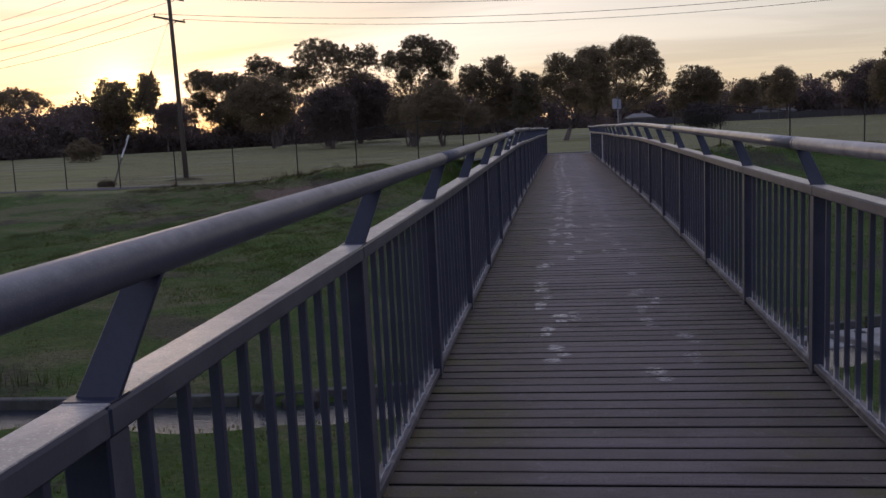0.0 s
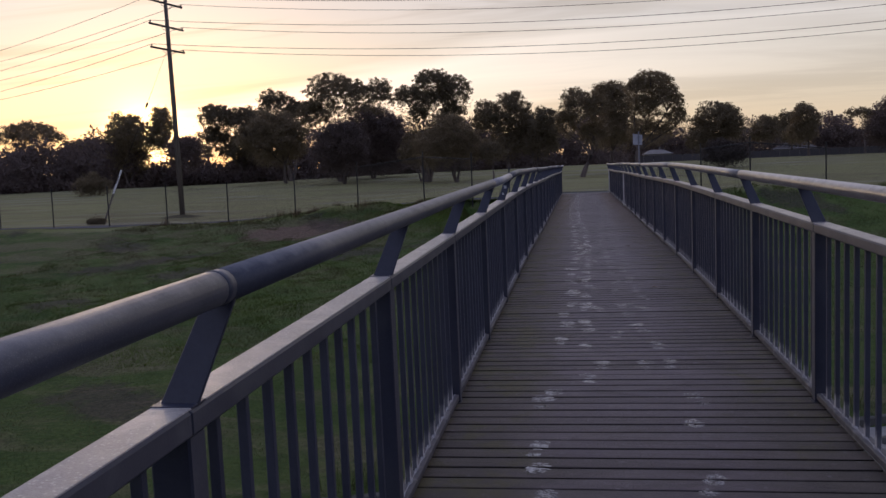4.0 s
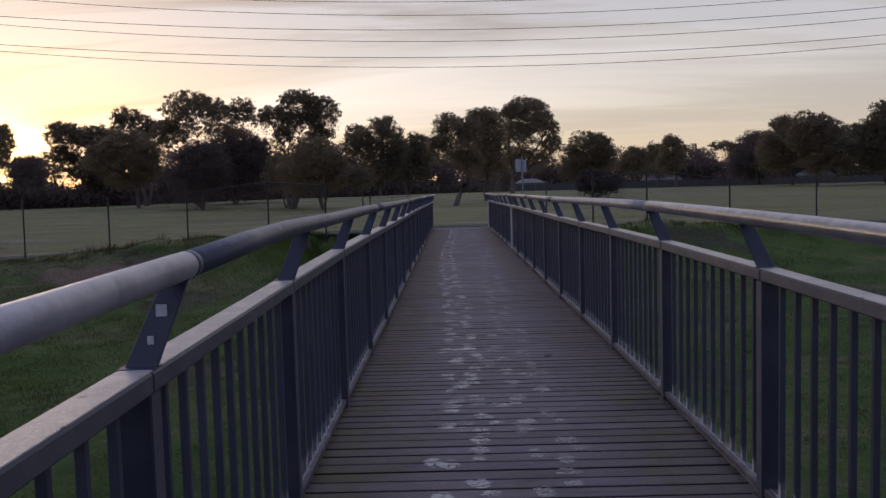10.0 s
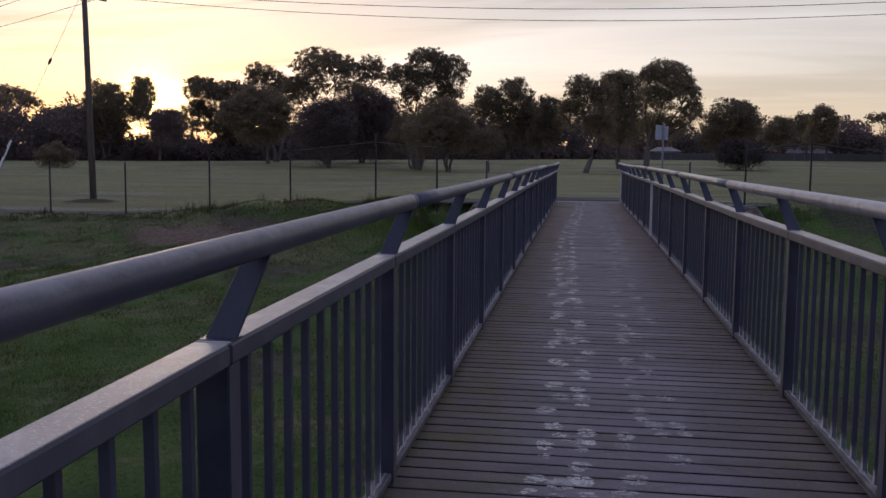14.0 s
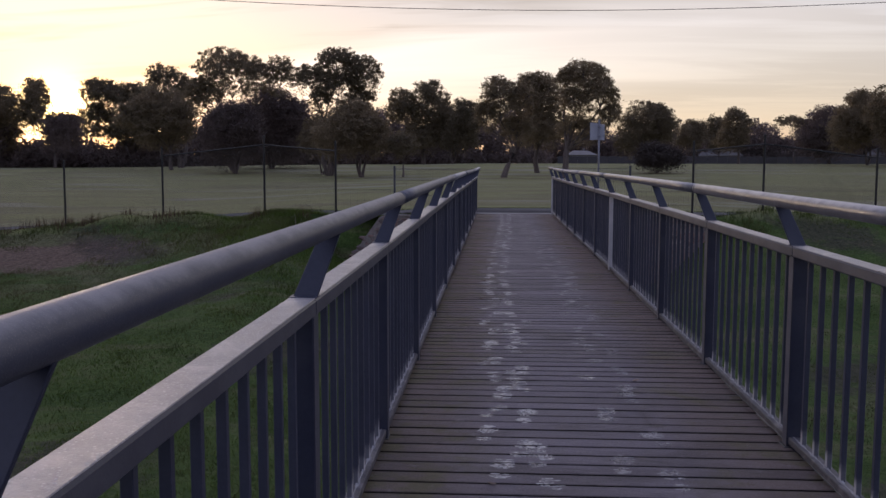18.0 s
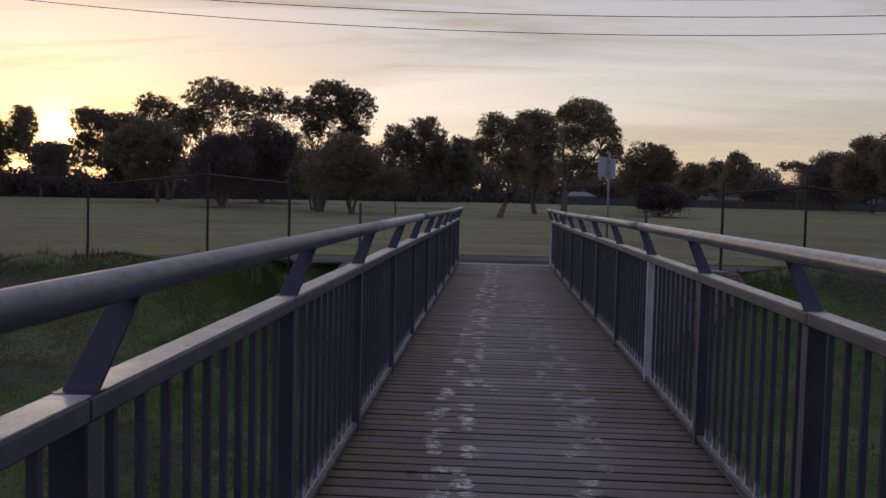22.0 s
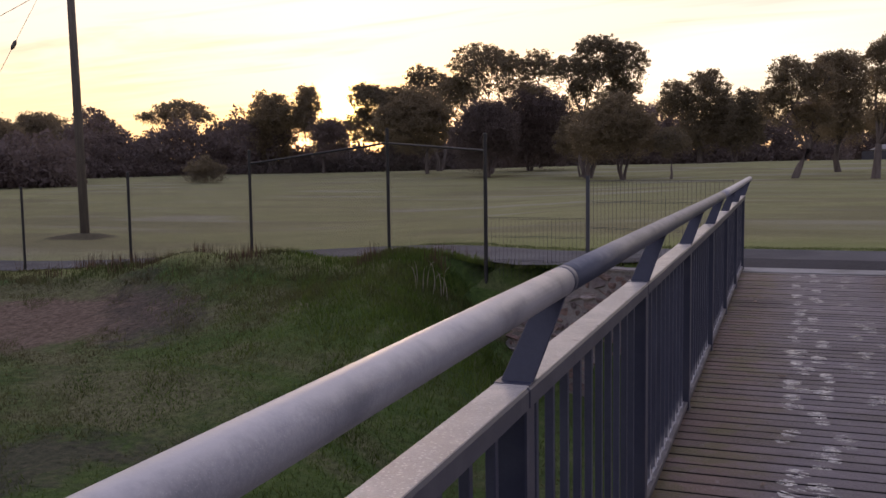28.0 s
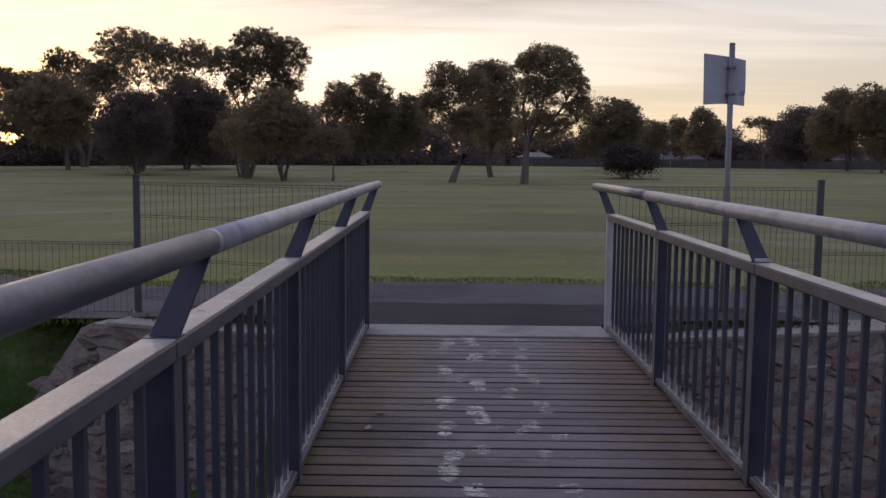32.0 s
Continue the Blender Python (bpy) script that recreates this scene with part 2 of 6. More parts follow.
GALV_DARK = toplit(material("weathered_pipe", (0.030, 0.035, 0.058), (0.054, 0.060, 0.090), 0.46, 0.0, 6, 140, 0.06, stain=(0.125, 0.124, 0.142), stain_scale=1.6, stain_amount=0.45, random_tint=0.12, dew=0.12, dew_scale=300), 0.27)
GALV_LIGHT = toplit(material("frosted_pipe", (0.20, 0.20, 0.235), (0.33, 0.325, 0.36), 0.42, 0.0, 6, 140, 0.06, stain=(0.10, 0.105, 0.135), stain_scale=4.5, stain_amount=0.65, dew=0.2, dew_scale=300), 0.7)
# east pipes: dewy, and toned lighter to carry the light of the sky they face
GALV_MID = toplit(material("dewy_sky_toned_pipe", (0.085, 0.085, 0.105), (0.150, 0.148, 0.170), 0.36, 0.0, 6, 140, 0.06, stain=(0.24, 0.235, 0.25), stain_scale=2.4, stain_amount=0.5, random_tint=0.12, dew=0.2, dew_scale=300, coat=0.2), 0.85)
PALE_POST = material("pale_galvanised", (0.42, 0.42, 0.46), (0.55, 0.54, 0.58), 0.4, 0.3, 5, 80, 0.06)
def footed(m):
    """Adds the pale crust that the feet of the balusters carry."""
    n = Nodes(m.node_tree)
    p = m.node_tree.nodes["Principled BSDF"]
    co = n.add("ShaderNodeTexCoord").outputs["Object"]
    z = n.add("ShaderNodeSeparateXYZ", {0: co}).outputs[2]
    rag = n.math("MULTIPLY_ADD", n.noise(co, 14.0, 4.0, 0.7), 0.10, z)
    across = n.math("ABSOLUTE", n.add("ShaderNodeSeparateXYZ", {0: n.add("ShaderNodeNewGeometry").outputs["Normal"]}).outputs[0])
    mask = n.math("MULTIPLY", n.ramp(rag, [(0.155, (1, 1, 1)), (0.20, (0, 0, 0))]), n.math("MULTIPLY_ADD", n.math("GREATER_THAN", across, 0.5), 0.72, 0.18))
    old = p.inputs["Base Color"].links[0].from_socket
    m.node_tree.links.new(n.mix(mask, old, (0.52, 0.50, 0.51, 1)), p.inputs["Base Color"])
    return m


BALUSTER = footed(material("blue_grey_baluster_paint", (0.030, 0.033, 0.058), (0.052, 0.056, 0.086), 0.45, 0.0, 5, 90, 0.08, random_tint=0.12))
KICK = material("bottom_rail_grey", (0.050, 0.047, 0.054), (0.105, 0.098, 0.105), 0.55, 0.0, 8, 120, 0.12, stain=(0.22, 0.205, 0.205), stain_scale=9, stain_amount=0.6)
FROST = material("frost_crust", (0.20, 0.195, 0.205), (0.42, 0.41, 0.42), 0.7, 0, 30, 200, 0.4)
STEEL = material("dark_steel", (0.035, 0.036, 0.042), (0.07, 0.07, 0.08), 0.5, 0.4, 3, 60, 0.1)
BLACK_POST = material("black_fence_post", (0.010, 0.010, 0.011), (0.026, 0.024, 0.024), 0.55, 0.1, 4, 60, 0.1)
WIRE = material("fence_wire", (0.028, 0.030, 0.036), (0.052, 0.053, 0.060), 0.5, 0.3, 4, 60, 0.0)
CHAIN = material("chain_wire", (0.03, 0.03, 0.03), (0.06, 0.058, 0.055), 0.55, 0.3, 4, 60, 0.0)
ALU = material("sign_back", (0.29, 0.30, 0.355), (0.40, 0.41, 0.47), 0.5, 0.2, 3, 50, 0.05)
POLE_WOOD = material("weathered_pole", (0.070, 0.058, 0.050), (0.16, 0.135, 0.115), 0.85, 0, 2, 30, 0.5, stretch=(6, 6, 0.5))
ARM_WOOD = material("crossarm_timber", (0.05, 0.042, 0.036), (0.10, 0.085, 0.072), 0.85, 0, 3, 40, 0.3)
CERAMIC = material("insulator", (0.05, 0.04, 0.035), (0.08, 0.06, 0.05), 0.3, 0, 3, 40, 0.0)
CABLE = material("cable", (0.015, 0.015, 0.016), (0.03, 0.03, 0.032), 0.6, 0.2, 3, 40, 0.0)
CONCRETE = material("weathered_concrete", (0.20, 0.19, 0.185), (0.34, 0.33, 0.32), 0.85, 0, 1.4, 30, 0.35, stain=(0.12, 0.115, 0.10), stain_scale=1.2, stain_amount=0.6)
MORTAR = material("mortar", (0.19, 0.165, 0.158), (0.33, 0.30, 0.285), 0.9, 0, 5, 40, 0.9, stain=(0.17, 0.12, 0.105), stain_scale=5.0, stain_amount=0.7)
ASPHALT = material("path_asphalt", (0.070, 0.068, 0.074), (0.125, 0.122, 0.128), 0.9, 0, 0.7, 90, 0.4, stain=(0.035, 0.035, 0.042), stain_scale=0.45, stain_amount=0.5, coords="World", spec=0.15)
# near-black board sides: the shade of the gaps is put into the colour
BOARD_EDGE = material("gap_shade_board_edge", (0.008, 0.007, 0.007), (0.018, 0.015, 0.014), 0.95, 0, 6, 60, 0.2, spec=0.1)
WET_ASPHALT = material("dark_asphalt", (0.030, 0.028, 0.033), (0.060, 0.057, 0.064), 0.9, 0, 0.9, 90, 0.4, coords="World", spec=0.12)
BARK = material("gum_bark", (0.055, 0.043, 0.038), (0.175, 0.140, 0.122), 0.9, 0, 0.8, 10, 0.5, stretch=(3, 3, 0.6))
WHITE_SLEEVE = material("white_plastic", (0.5, 0.5, 0.5), (0.62, 0.61, 0.6), 0.5, 0, 3, 50, 0.05)
HOUSE_WALL = material("rendered_wall", (0.20, 0.185, 0.18), (0.29, 0.275, 0.265), 0.85, 0, 0.8, 12, 0.2)
HOUSE_ROOF = material("roof_sheet", (0.11, 0.10, 0.105), (0.18, 0.17, 0.175), 0.6, 0, 0.8, 12, 0.2, random_tint=0.3)
PANE = material("dark_window", (0.02, 0.022, 0.026), (0.035, 0.037, 0.045), 0.12, 0, 2, 20, 0.0)
PALING = material("grey_palings", (0.055, 0.050, 0.056), (0.095, 0.088, 0.094), 0.85, 0, 0.5, 10, 0.2)
POLE_GREY = material("dull_galvanised", (0.13, 0.13, 0.15), (0.20, 0.20, 0.225), 0.5, 0.2, 4, 60, 0.06)
MESH_POST = material("grey_fence_post", (0.045, 0.047, 0.056), (0.075, 0.077, 0.09), 0.5, 0.1, 4, 60, 0.1)
# clear beads made opaque and pale: the sky's glint is in the colour
DROP = material("glint_toned_dew_bead", (0.40, 0.385, 0.38), (0.62, 0.60, 0.58), 0.12, 0, 40, 200, 0.0)
MOSSY = material("mossy_wet_concrete", (0.045, 0.045, 0.040), (0.11, 0.105, 0.095), 0.8, 0, 3, 40, 0.4, stain=(0.030, 0.038, 0.018), stain_scale=2.0, stain_amount=0.6)
STICKER = material("worn_sticker", (0.40, 0.42, 0.46), (0.58, 0.60, 0.62), 0.5, 0, 20, 90, 0.05)


def stone_material():
    m = material("rubble_stone", (0.175, 0.146, 0.138), (0.36, 0.312, 0.298), 0.88, 0, 7, 60, 0.9, stain=(0.075, 0.070, 0.068), stain_scale=3.0, stain_amount=0.6)
    n = Nodes(m.node_tree)
    p = m.node_tree.nodes["Principled BSDF"]
    r = n.add("ShaderNodeObjectInfo").outputs["Random"]
    tint = n.ramp(r, [(0.0, (0.55, 0.50, 0.52)), (0.25, (1.0, 0.74, 0.66)), (0.45, (1.05, 0.98, 0.96)), (0.65, (0.92, 0.64, 0.56)), (0.85, (0.70, 0.70, 0.74)), (1.0, (1.6, 1.55, 1.52))])
    old = p.inputs["Base Color"].links[0].from_socket
    m.node_tree.links.new(n.mix(1.0, old, tint, "MULTIPLY"), p.inputs["Base Color"])
    return m


STONE = stone_material()
WET_STONE = material("wet_dark_stone", (0.012, 0.011, 0.012), (0.030, 0.027, 0.027), 0.35, 0, 6, 60, 0.5)


def deck_material():
    """Grey weathered hardwood, grooved along the board, damp and brown towards both edges."""
    m = bpy.data.materials.new("grooved_decking")
    m.use_nodes = True
    n = Nodes(m.node_tree)
    p = m.node_tree.nodes["Principled BSDF"]
    geo = n.add("ShaderNodeNewGeometry").outputs["Position"]
    tc = n.add("ShaderNodeTexCoord").outputs["Object"]
    rnd = n.add("ShaderNodeObjectInfo").outputs["Random"]
    shift = n.add("ShaderNodeCombineXYZ", {0: n.math("MULTIPLY", rnd, 37.0), 1: n.math("MULTIPLY", rnd, 11.0), 2: 0.0}).outputs[0]
    v = n.add("ShaderNodeVectorMath", {0: tc, 1: shift}, operation="ADD").outputs[0]
    grain = n.noise(n.stretch(v, (1.2, 26, 26)), 4.0, 6.0, 0.65, 0.6)
    blot = n.noise(v, 1.3, 5.0, 0.6)
    col = n.ramp(n.math("MULTIPLY_ADD", grain, 0.6, n.math("MULTIPLY", blot, 0.4)), [(0.3, (0.102, 0.087, 0.096)), (0.7, (0.208, 0.179, 0.194))])
    col = n.mix(1.0, col, n.ramp(rnd, [(0.0, (0.80, 0.78, 0.77)), (0.3, (0.94, 0.93, 0.93)), (0.7, (1.04, 1.03, 1.03)), (1.0, (1.20, 1.18, 1.18))]), "MULTIPLY")
    wet = n.noise(n.stretch(geo, (1.1, 2.2, 1)), 0.9, 6.0, 0.68, 0.8)
    col = n.mix(n.math("MULTIPLY", n.ramp(wet, [(0.50, (0, 0, 0)), (0.66, (1, 1, 1))]), 0.6), col, (0.058, 0.045, 0.042, 1))
    sep = n.add("ShaderNodeSeparateXYZ", {0: geo})
    side = n.math("ABSOLUTE", sep.outputs[0])
    rag = n.math("MULTIPLY_ADD", n.noise(geo, 1.7, 5.0, 0.65), 0.5, n.math("SUBTRACT", side, 0.25))
    edge = n.math("MULTIPLY", n.ramp(rag, [(0.42, (0, 0, 0)), (0.84, (1, 1, 1))]), 0.74)
    rust = n.ramp(blot, [(0.35, (0.080, 0.050, 0.039)), (0.62, (0.172, 0.106, 0.079))])
    grey = n.ramp(blot, [(0.35, (0.056, 0.046, 0.036)), (0.62, (0.128, 0.106, 0.084))])
    past = n.add("ShaderNodeMapRange", {"Value": sep.outputs[1], "From Min": 3.0, "From Max": 14.0}).outputs[0]
    far_end = n.add("ShaderNodeMapRange", {"Value": sep.outputs[1], "From Min": 12.0, "From Max": 34.0}).outputs[0]
    col = n.mix(1.0, col, n.mix(past, (0.80, 0.75, 0.69, 1), (1, 1, 1, 1)), "MULTIPLY")
    col = n.mix(edge, col, n.mix(far_end, grey, rust))
    moss = n.math("MULTIPLY_ADD", sep.outputs[0], -0.035, n.noise(geo, 3.4, 5.0, 0.65))
    mm = n.math("MULTIPLY", n.math("MULTIPLY", n.ramp(moss, [(0.51, (0, 0, 0)), (0.62, (1, 1, 1))]), edge), 0.8)
    col = n.mix(mm, col, (0.098, 0.088, 0.024, 1))
    # a dark damp stain on the boards near the far end
    sx = n.math("DIVIDE", n.math("ADD", sep.outputs[0], 0.78), 0.48)
    sy = n.math("DIVIDE", n.math("SUBTRACT", sep.outputs[1], 40.78), 0.36)
    sr = n.math("ADD", n.math("POWER", n.math("ABSOLUTE", sx), 2.0), n.math("POWER", n.math("ABSOLUTE", sy), 2.0))
    damp = n.ramp(n.math("MULTIPLY_ADD", n.math("SUBTRACT", n.noise(geo, 4.0, 5.0, 0.7), 0.5), 2.4, sr), [(0.5, (0.48, 0.48, 0.48)), (1.0, (0, 0, 0))])
    col = n.mix(damp, col, (0.034, 0.030, 0.038, 1))
    # darker along both edges of each board, grit and pale lichen on its face
    rim = n.math("ABSOLUTE", n.add("ShaderNodeSeparateXYZ", {0: tc}).outputs[1])
    rim_tone = n.ramp(n.math("MULTIPLY_ADD", n.noise(v, 22.0, 4.0, 0.7), 0.016, rim), [(0.058, (1, 1, 1)), (0.074, (0.46, 0.43, 0.43))])
    col = n.mix(1.0, col, rim_tone, "MULTIPLY")
    grit = n.noise(v, 95.0, 5.0, 0.75)
    col = n.mix(1.0, col, n.ramp(grit, [(0.34, (0.58, 0.57, 0.57)), (0.5, (1, 1, 1)), (0.68, (1.38, 1.36, 1.38))]), "MULTIPLY")
    spot = n.noise(v, 13.0, 6.0, 0.7, 0.5)
    col = n.mix(n.ramp(spot, [(0.60, (0, 0, 0)), (0.70, (0.35, 0.35, 0.35))]), col, (0.30, 0.275, 0.285, 1))
    m.node_tree.links.new(col, p.inputs["Base Color"])
    sheen = n.math("MULTIPLY", n.math("MULTIPLY_ADD", edge, -0.02, 0.38), n.math("MULTIPLY_ADD", damp, -0.7, 1.0))
    m.node_tree.links.new(sheen, p.inputs["Specular IOR Level"])
    ro = n.math("MULTIPLY_ADD", blot, 0.35, 0.42)
    m.node_tree.links.new(ro, p.inputs["Roughness"])
    ribs = n.add("ShaderNodeTexWave", {"Vector": tc, "Scale": 26.0, "Distortion": 0.4, "Detail": 1.0}, wave_type="BANDS", bands_direction="Y").outputs[1]
    h = n.math("MULTIPLY_ADD", grain, 0.6, n.math("MULTIPLY", ribs, 0.35))
    bn = n.add("ShaderNodeBump", {"Height": h, "Strength": 0.8, "Distance": 0.006})
    m.node_tree.links.new(bn.outputs[0], p.inputs["Normal"])
    return m


DECK = deck_material()
def print_material(name, a, b, thin):
    """Dew scuffed to a pale mottle, through which the board still shows."""
    m = material(name, a, b, 0.30, 0, 16, 110, 0.0, coords="World")
    n = Nodes(m.node_tree)
    geo = n.add("ShaderNodeNewGeometry").outputs["Position"]
    spot = n.math("MULTIPLY_ADD", n.noise(geo, 55.0, 4.0, 0.7), 0.55, n.math("MULTIPLY", n.noise(geo, 7.0, 3.0, 0.6), 0.45))
    seen = n.ramp(spot, [(0.42, (thin * 0.35,) * 3), (0.56, (thin,) * 3)])
    gone = n.add("ShaderNodeBsdfTransparent")
    p = m.node_tree.nodes["Principled BSDF"]
    mx = n.add("ShaderNodeMixShader", {0: seen, 1: gone.outputs[0], 2: p.outputs[0]})
    out = [q for q in m.node_tree.nodes if q.type == "OUTPUT_MATERIAL"][0]
    m.node_tree.links.new(mx.outputs[0], out.inputs[0])
    return m


PRINT = print_material("dew_print", (0.42, 0.40, 0.39), (0.82, 0.79, 0.76), 0.74)
PRINT_FAINT = print_material("faded_print", (0.34, 0.32, 0.32), (0.64, 0.61, 0.60), 0.58)


def ground_material():
    """Mown field, rougher bank, bare earth under the fence, mud by the water."""
    m = bpy.data.materials.new("grass_and_earth")
    m.use_nodes = True
    n = Nodes(m.node_tree)
    p = m.node_tree.nodes["Principled BSDF"]
    geo = n.add("ShaderNodeNewGeometry").outputs["Position"]
    sep = n.add("ShaderNodeSeparateXYZ", {0: geo})
    big = n.noise(n.stretch(geo, (0.5, 1.0, 1)), 0.06, 5.0, 0.6, 0.5)
    mid = n.noise(geo, 0.6, 6.0, 0.65, 0.3)
    small = n.noise(geo, 9.0, 5.0, 0.7)
    f = n.math("MULTIPLY_ADD", small, 0.4, n.math("MULTIPLY_ADD", mid, 0.35, n.math("MULTIPLY", big, 0.25)))
    mown = n.ramp(f, [(0.32, (0.138, 0.139, 0.058)), (0.5, (0.206, 0.202, 0.089)), (0.68, (0.282, 0.268, 0.131))])
    wild = n.ramp(f, [(0.34, (0.022, 0.034, 0.011)), (0.46, (0.046, 0.080, 0.016)), (0.56, (0.082, 0.120, 0.029)), (0.68, (0.125, 0.118, 0.060))])
    # soft swathes, some lush and some thin and dry
    swathe = n.noise(n.stretch(geo, (0.22, 0.5, 1), (0, 0, 0.4)), 1.0, 5.0, 0.62, 0.9)
    upper = n.add("ShaderNodeMapRange", {"Value": sep.outputs[1], "From Min": 35.0, "From Max": 43.0, "To Max": 0.11}).outputs[0]
    west = n.add("ShaderNodeMapRange", {"Value": sep.outputs[0], "From Min": -7.0, "From Max": -12.0}).outputs[0]
    swathe = n.math("MULTIPLY_ADD", upper, west, swathe)
    wild = n.mix(n.ramp(swathe, [(0.50, (0, 0, 0)), (0.66, (0.75, 0.75, 0.75))]), wild, n.ramp(small, [(0.35, (0.085, 0.076, 0.040)), (0.65, (0.185, 0.165, 0.092))]))
    wild = n.mix(n.ramp(swathe, [(0.30, (0.7, 0.7, 0.7)), (0.46, (0, 0, 0))]), wild, n.ramp(small, [(0.35, (0.028, 0.048, 0.012)), (0.65, (0.080, 0.120, 0.030))]))
    far = n.add("ShaderNodeMapRange", {"Value": n.math("MULTIPLY_ADD", n.math("SUBTRACT", mid, 0.5), 1.6, n.math("MULTIPLY_ADD", n.math("MINIMUM", n.math("ABSOLUTE", sep.outputs[0]), 40.0), -0.08, sep.outputs[1])), "From Min": 45.5, "From Max": 46.3}).outputs[0]
    col = n.mix(far, wild, mown)
    # greener, longer grass just past the path, and dry patches on the field
    dry = n.noise(n.stretch(geo, (0.05, 0.12, 1)), 1.0, 4.0, 0.55, 0.6)
    col = n.mix(n.math("MULTIPLY", n.math("MULTIPLY", n.ramp(dry, [(0.50, (0, 0, 0)), (0.62, (1, 1, 1))]), far), 0.45), col, (0.125, 0.100, 0.062, 1))
    pale = n.noise(n.stretch(geo, (0.03, 0.10, 1)), 1.6, 4.0, 0.5, 0.4)
    col = n.mix(n.math("MULTIPLY", n.math("MULTIPLY", n.ramp(pale, [(0.54, (0, 0, 0)), (0.66, (1, 1, 1))]), far), 0.6), col, (0.26, 0.245, 0.19, 1))
    # lusher grass in a belt along the far side of the path
    belt = n.add("ShaderNodeMapRange", {"Value": n.math("MULTIPLY_ADD", n.math("SUBTRACT", mid, 0.5), 3.0, sep.outputs[1]), "From Min": 54.0, "From Max": 49.0}, interpolation_type="SMOOTHSTEP").outputs[0]
    col = n.mix(n.math("MULTIPLY", n.math("MULTIPLY", belt, far), 0.7), col, n.ramp(small, [(0.35, (0.130, 0.155, 0.040)), (0.65, (0.225, 0.245, 0.085))]))
    # the bare slip of earth on the far bank
    ex = n.math("DIVIDE", n.math("ADD", sep.outputs[0], 14.5), 3.5)
    ey = n.math("DIVIDE", n.math("SUBTRACT", sep.outputs[1], 44.2), 1.9)
    er = n.math("ADD", n.math("POWER", n.math("ABSOLUTE", ex), 2.0), n.math("POWER", n.math("ABSOLUTE", ey), 2.0))
    earth = n.ramp(n.math("MULTIPLY_ADD", n.math("SUBTRACT", n.noise(geo, 1.1, 6.0, 0.7), 0.5), 2.2, er), [(0.55, (1, 1, 1)), (1.0, (0, 0, 0))])
    col = n.mix(n.math("MULTIPLY", earth, 0.8), col, n.ramp(small, [(0.35, (0.080, 0.046, 0.037)), (0.65, (0.215, 0.140, 0.115))]))
    # trodden earth round the foot of the power pole
    px = n.math("DIVIDE", n.math("ADD", sep.outputs[0], 27.4), 1.7)
    py = n.math("DIVIDE", n.math("SUBTRACT", sep.outputs[1], 59.0), 1.2)
    pr = n.math("ADD", n.math("POWER", n.math("ABSOLUTE", px), 2.0), n.math("POWER", n.math("ABSOLUTE", py), 2.0))
    foot = n.ramp(n.math("MULTIPLY_ADD", n.math("SUBTRACT", n.noise(geo, 1.6, 5.0, 0.7), 0.5), 1.6, pr), [(0.6, (1, 1, 1)), (1.0, (0, 0, 0))])
    col = n.mix(n.math("MULTIPLY", foot, 0.85), col, n.ramp(small, [(0.35, (0.030, 0.026, 0.016)), (0.65, (0.085, 0.068, 0.045))]))
    # trodden mud further down the slope
    lap = n.math("SINE", n.math("MULTIPLY_ADD", n.math("SINE", n.math("MULTIPLY", sep.outputs[1], 0.4)), 1.3, n.math("MULTIPLY", sep.outputs[0], 0.55)))
    lap2 = n.math("SINE", n.math("MULTIPLY_ADD", n.math("SINE", n.math("MULTIPLY", sep.outputs[0], 0.5)), 0.8, n.math("MULTIPLY", sep.outputs[1], 0.6)))
    worn = n.math("MULTIPLY_ADD", n.math("SUBTRACT", n.noise(geo, 1.4, 6.0, 0.7, 0.6), 0.5), 1.6, n.math("MULTIPLY", lap, lap2))
    mm = n.math("MULTIPLY", n.ramp(n.math("MULTIPLY_ADD", worn, 0.5, 0.5), [(0.06, (1, 1, 1)), (0.20, (0, 0, 0))]), n.math("SUBTRACT", 1.0, far))
    col = n.mix(n.math("MULTIPLY", mm, 0.75), col, n.ramp(small, [(0.35, (0.030, 0.024, 0.020)), (0.65, (0.085, 0.070, 0.055))]))
    m.node_tree.links.new(col, p.inputs["Base Color"])
    p.inputs["Roughness"].default_value = 0.9
    p.inputs["Specular IOR Level"].default_value = 0.2
    bn = n.add("ShaderNodeBump", {"Height": f, "Strength": 1.0, "Distance": 0.2})
    m.node_tree.links.new(bn.outputs[0], p.inputs["Normal"])
    return m


GROUND = ground_material()


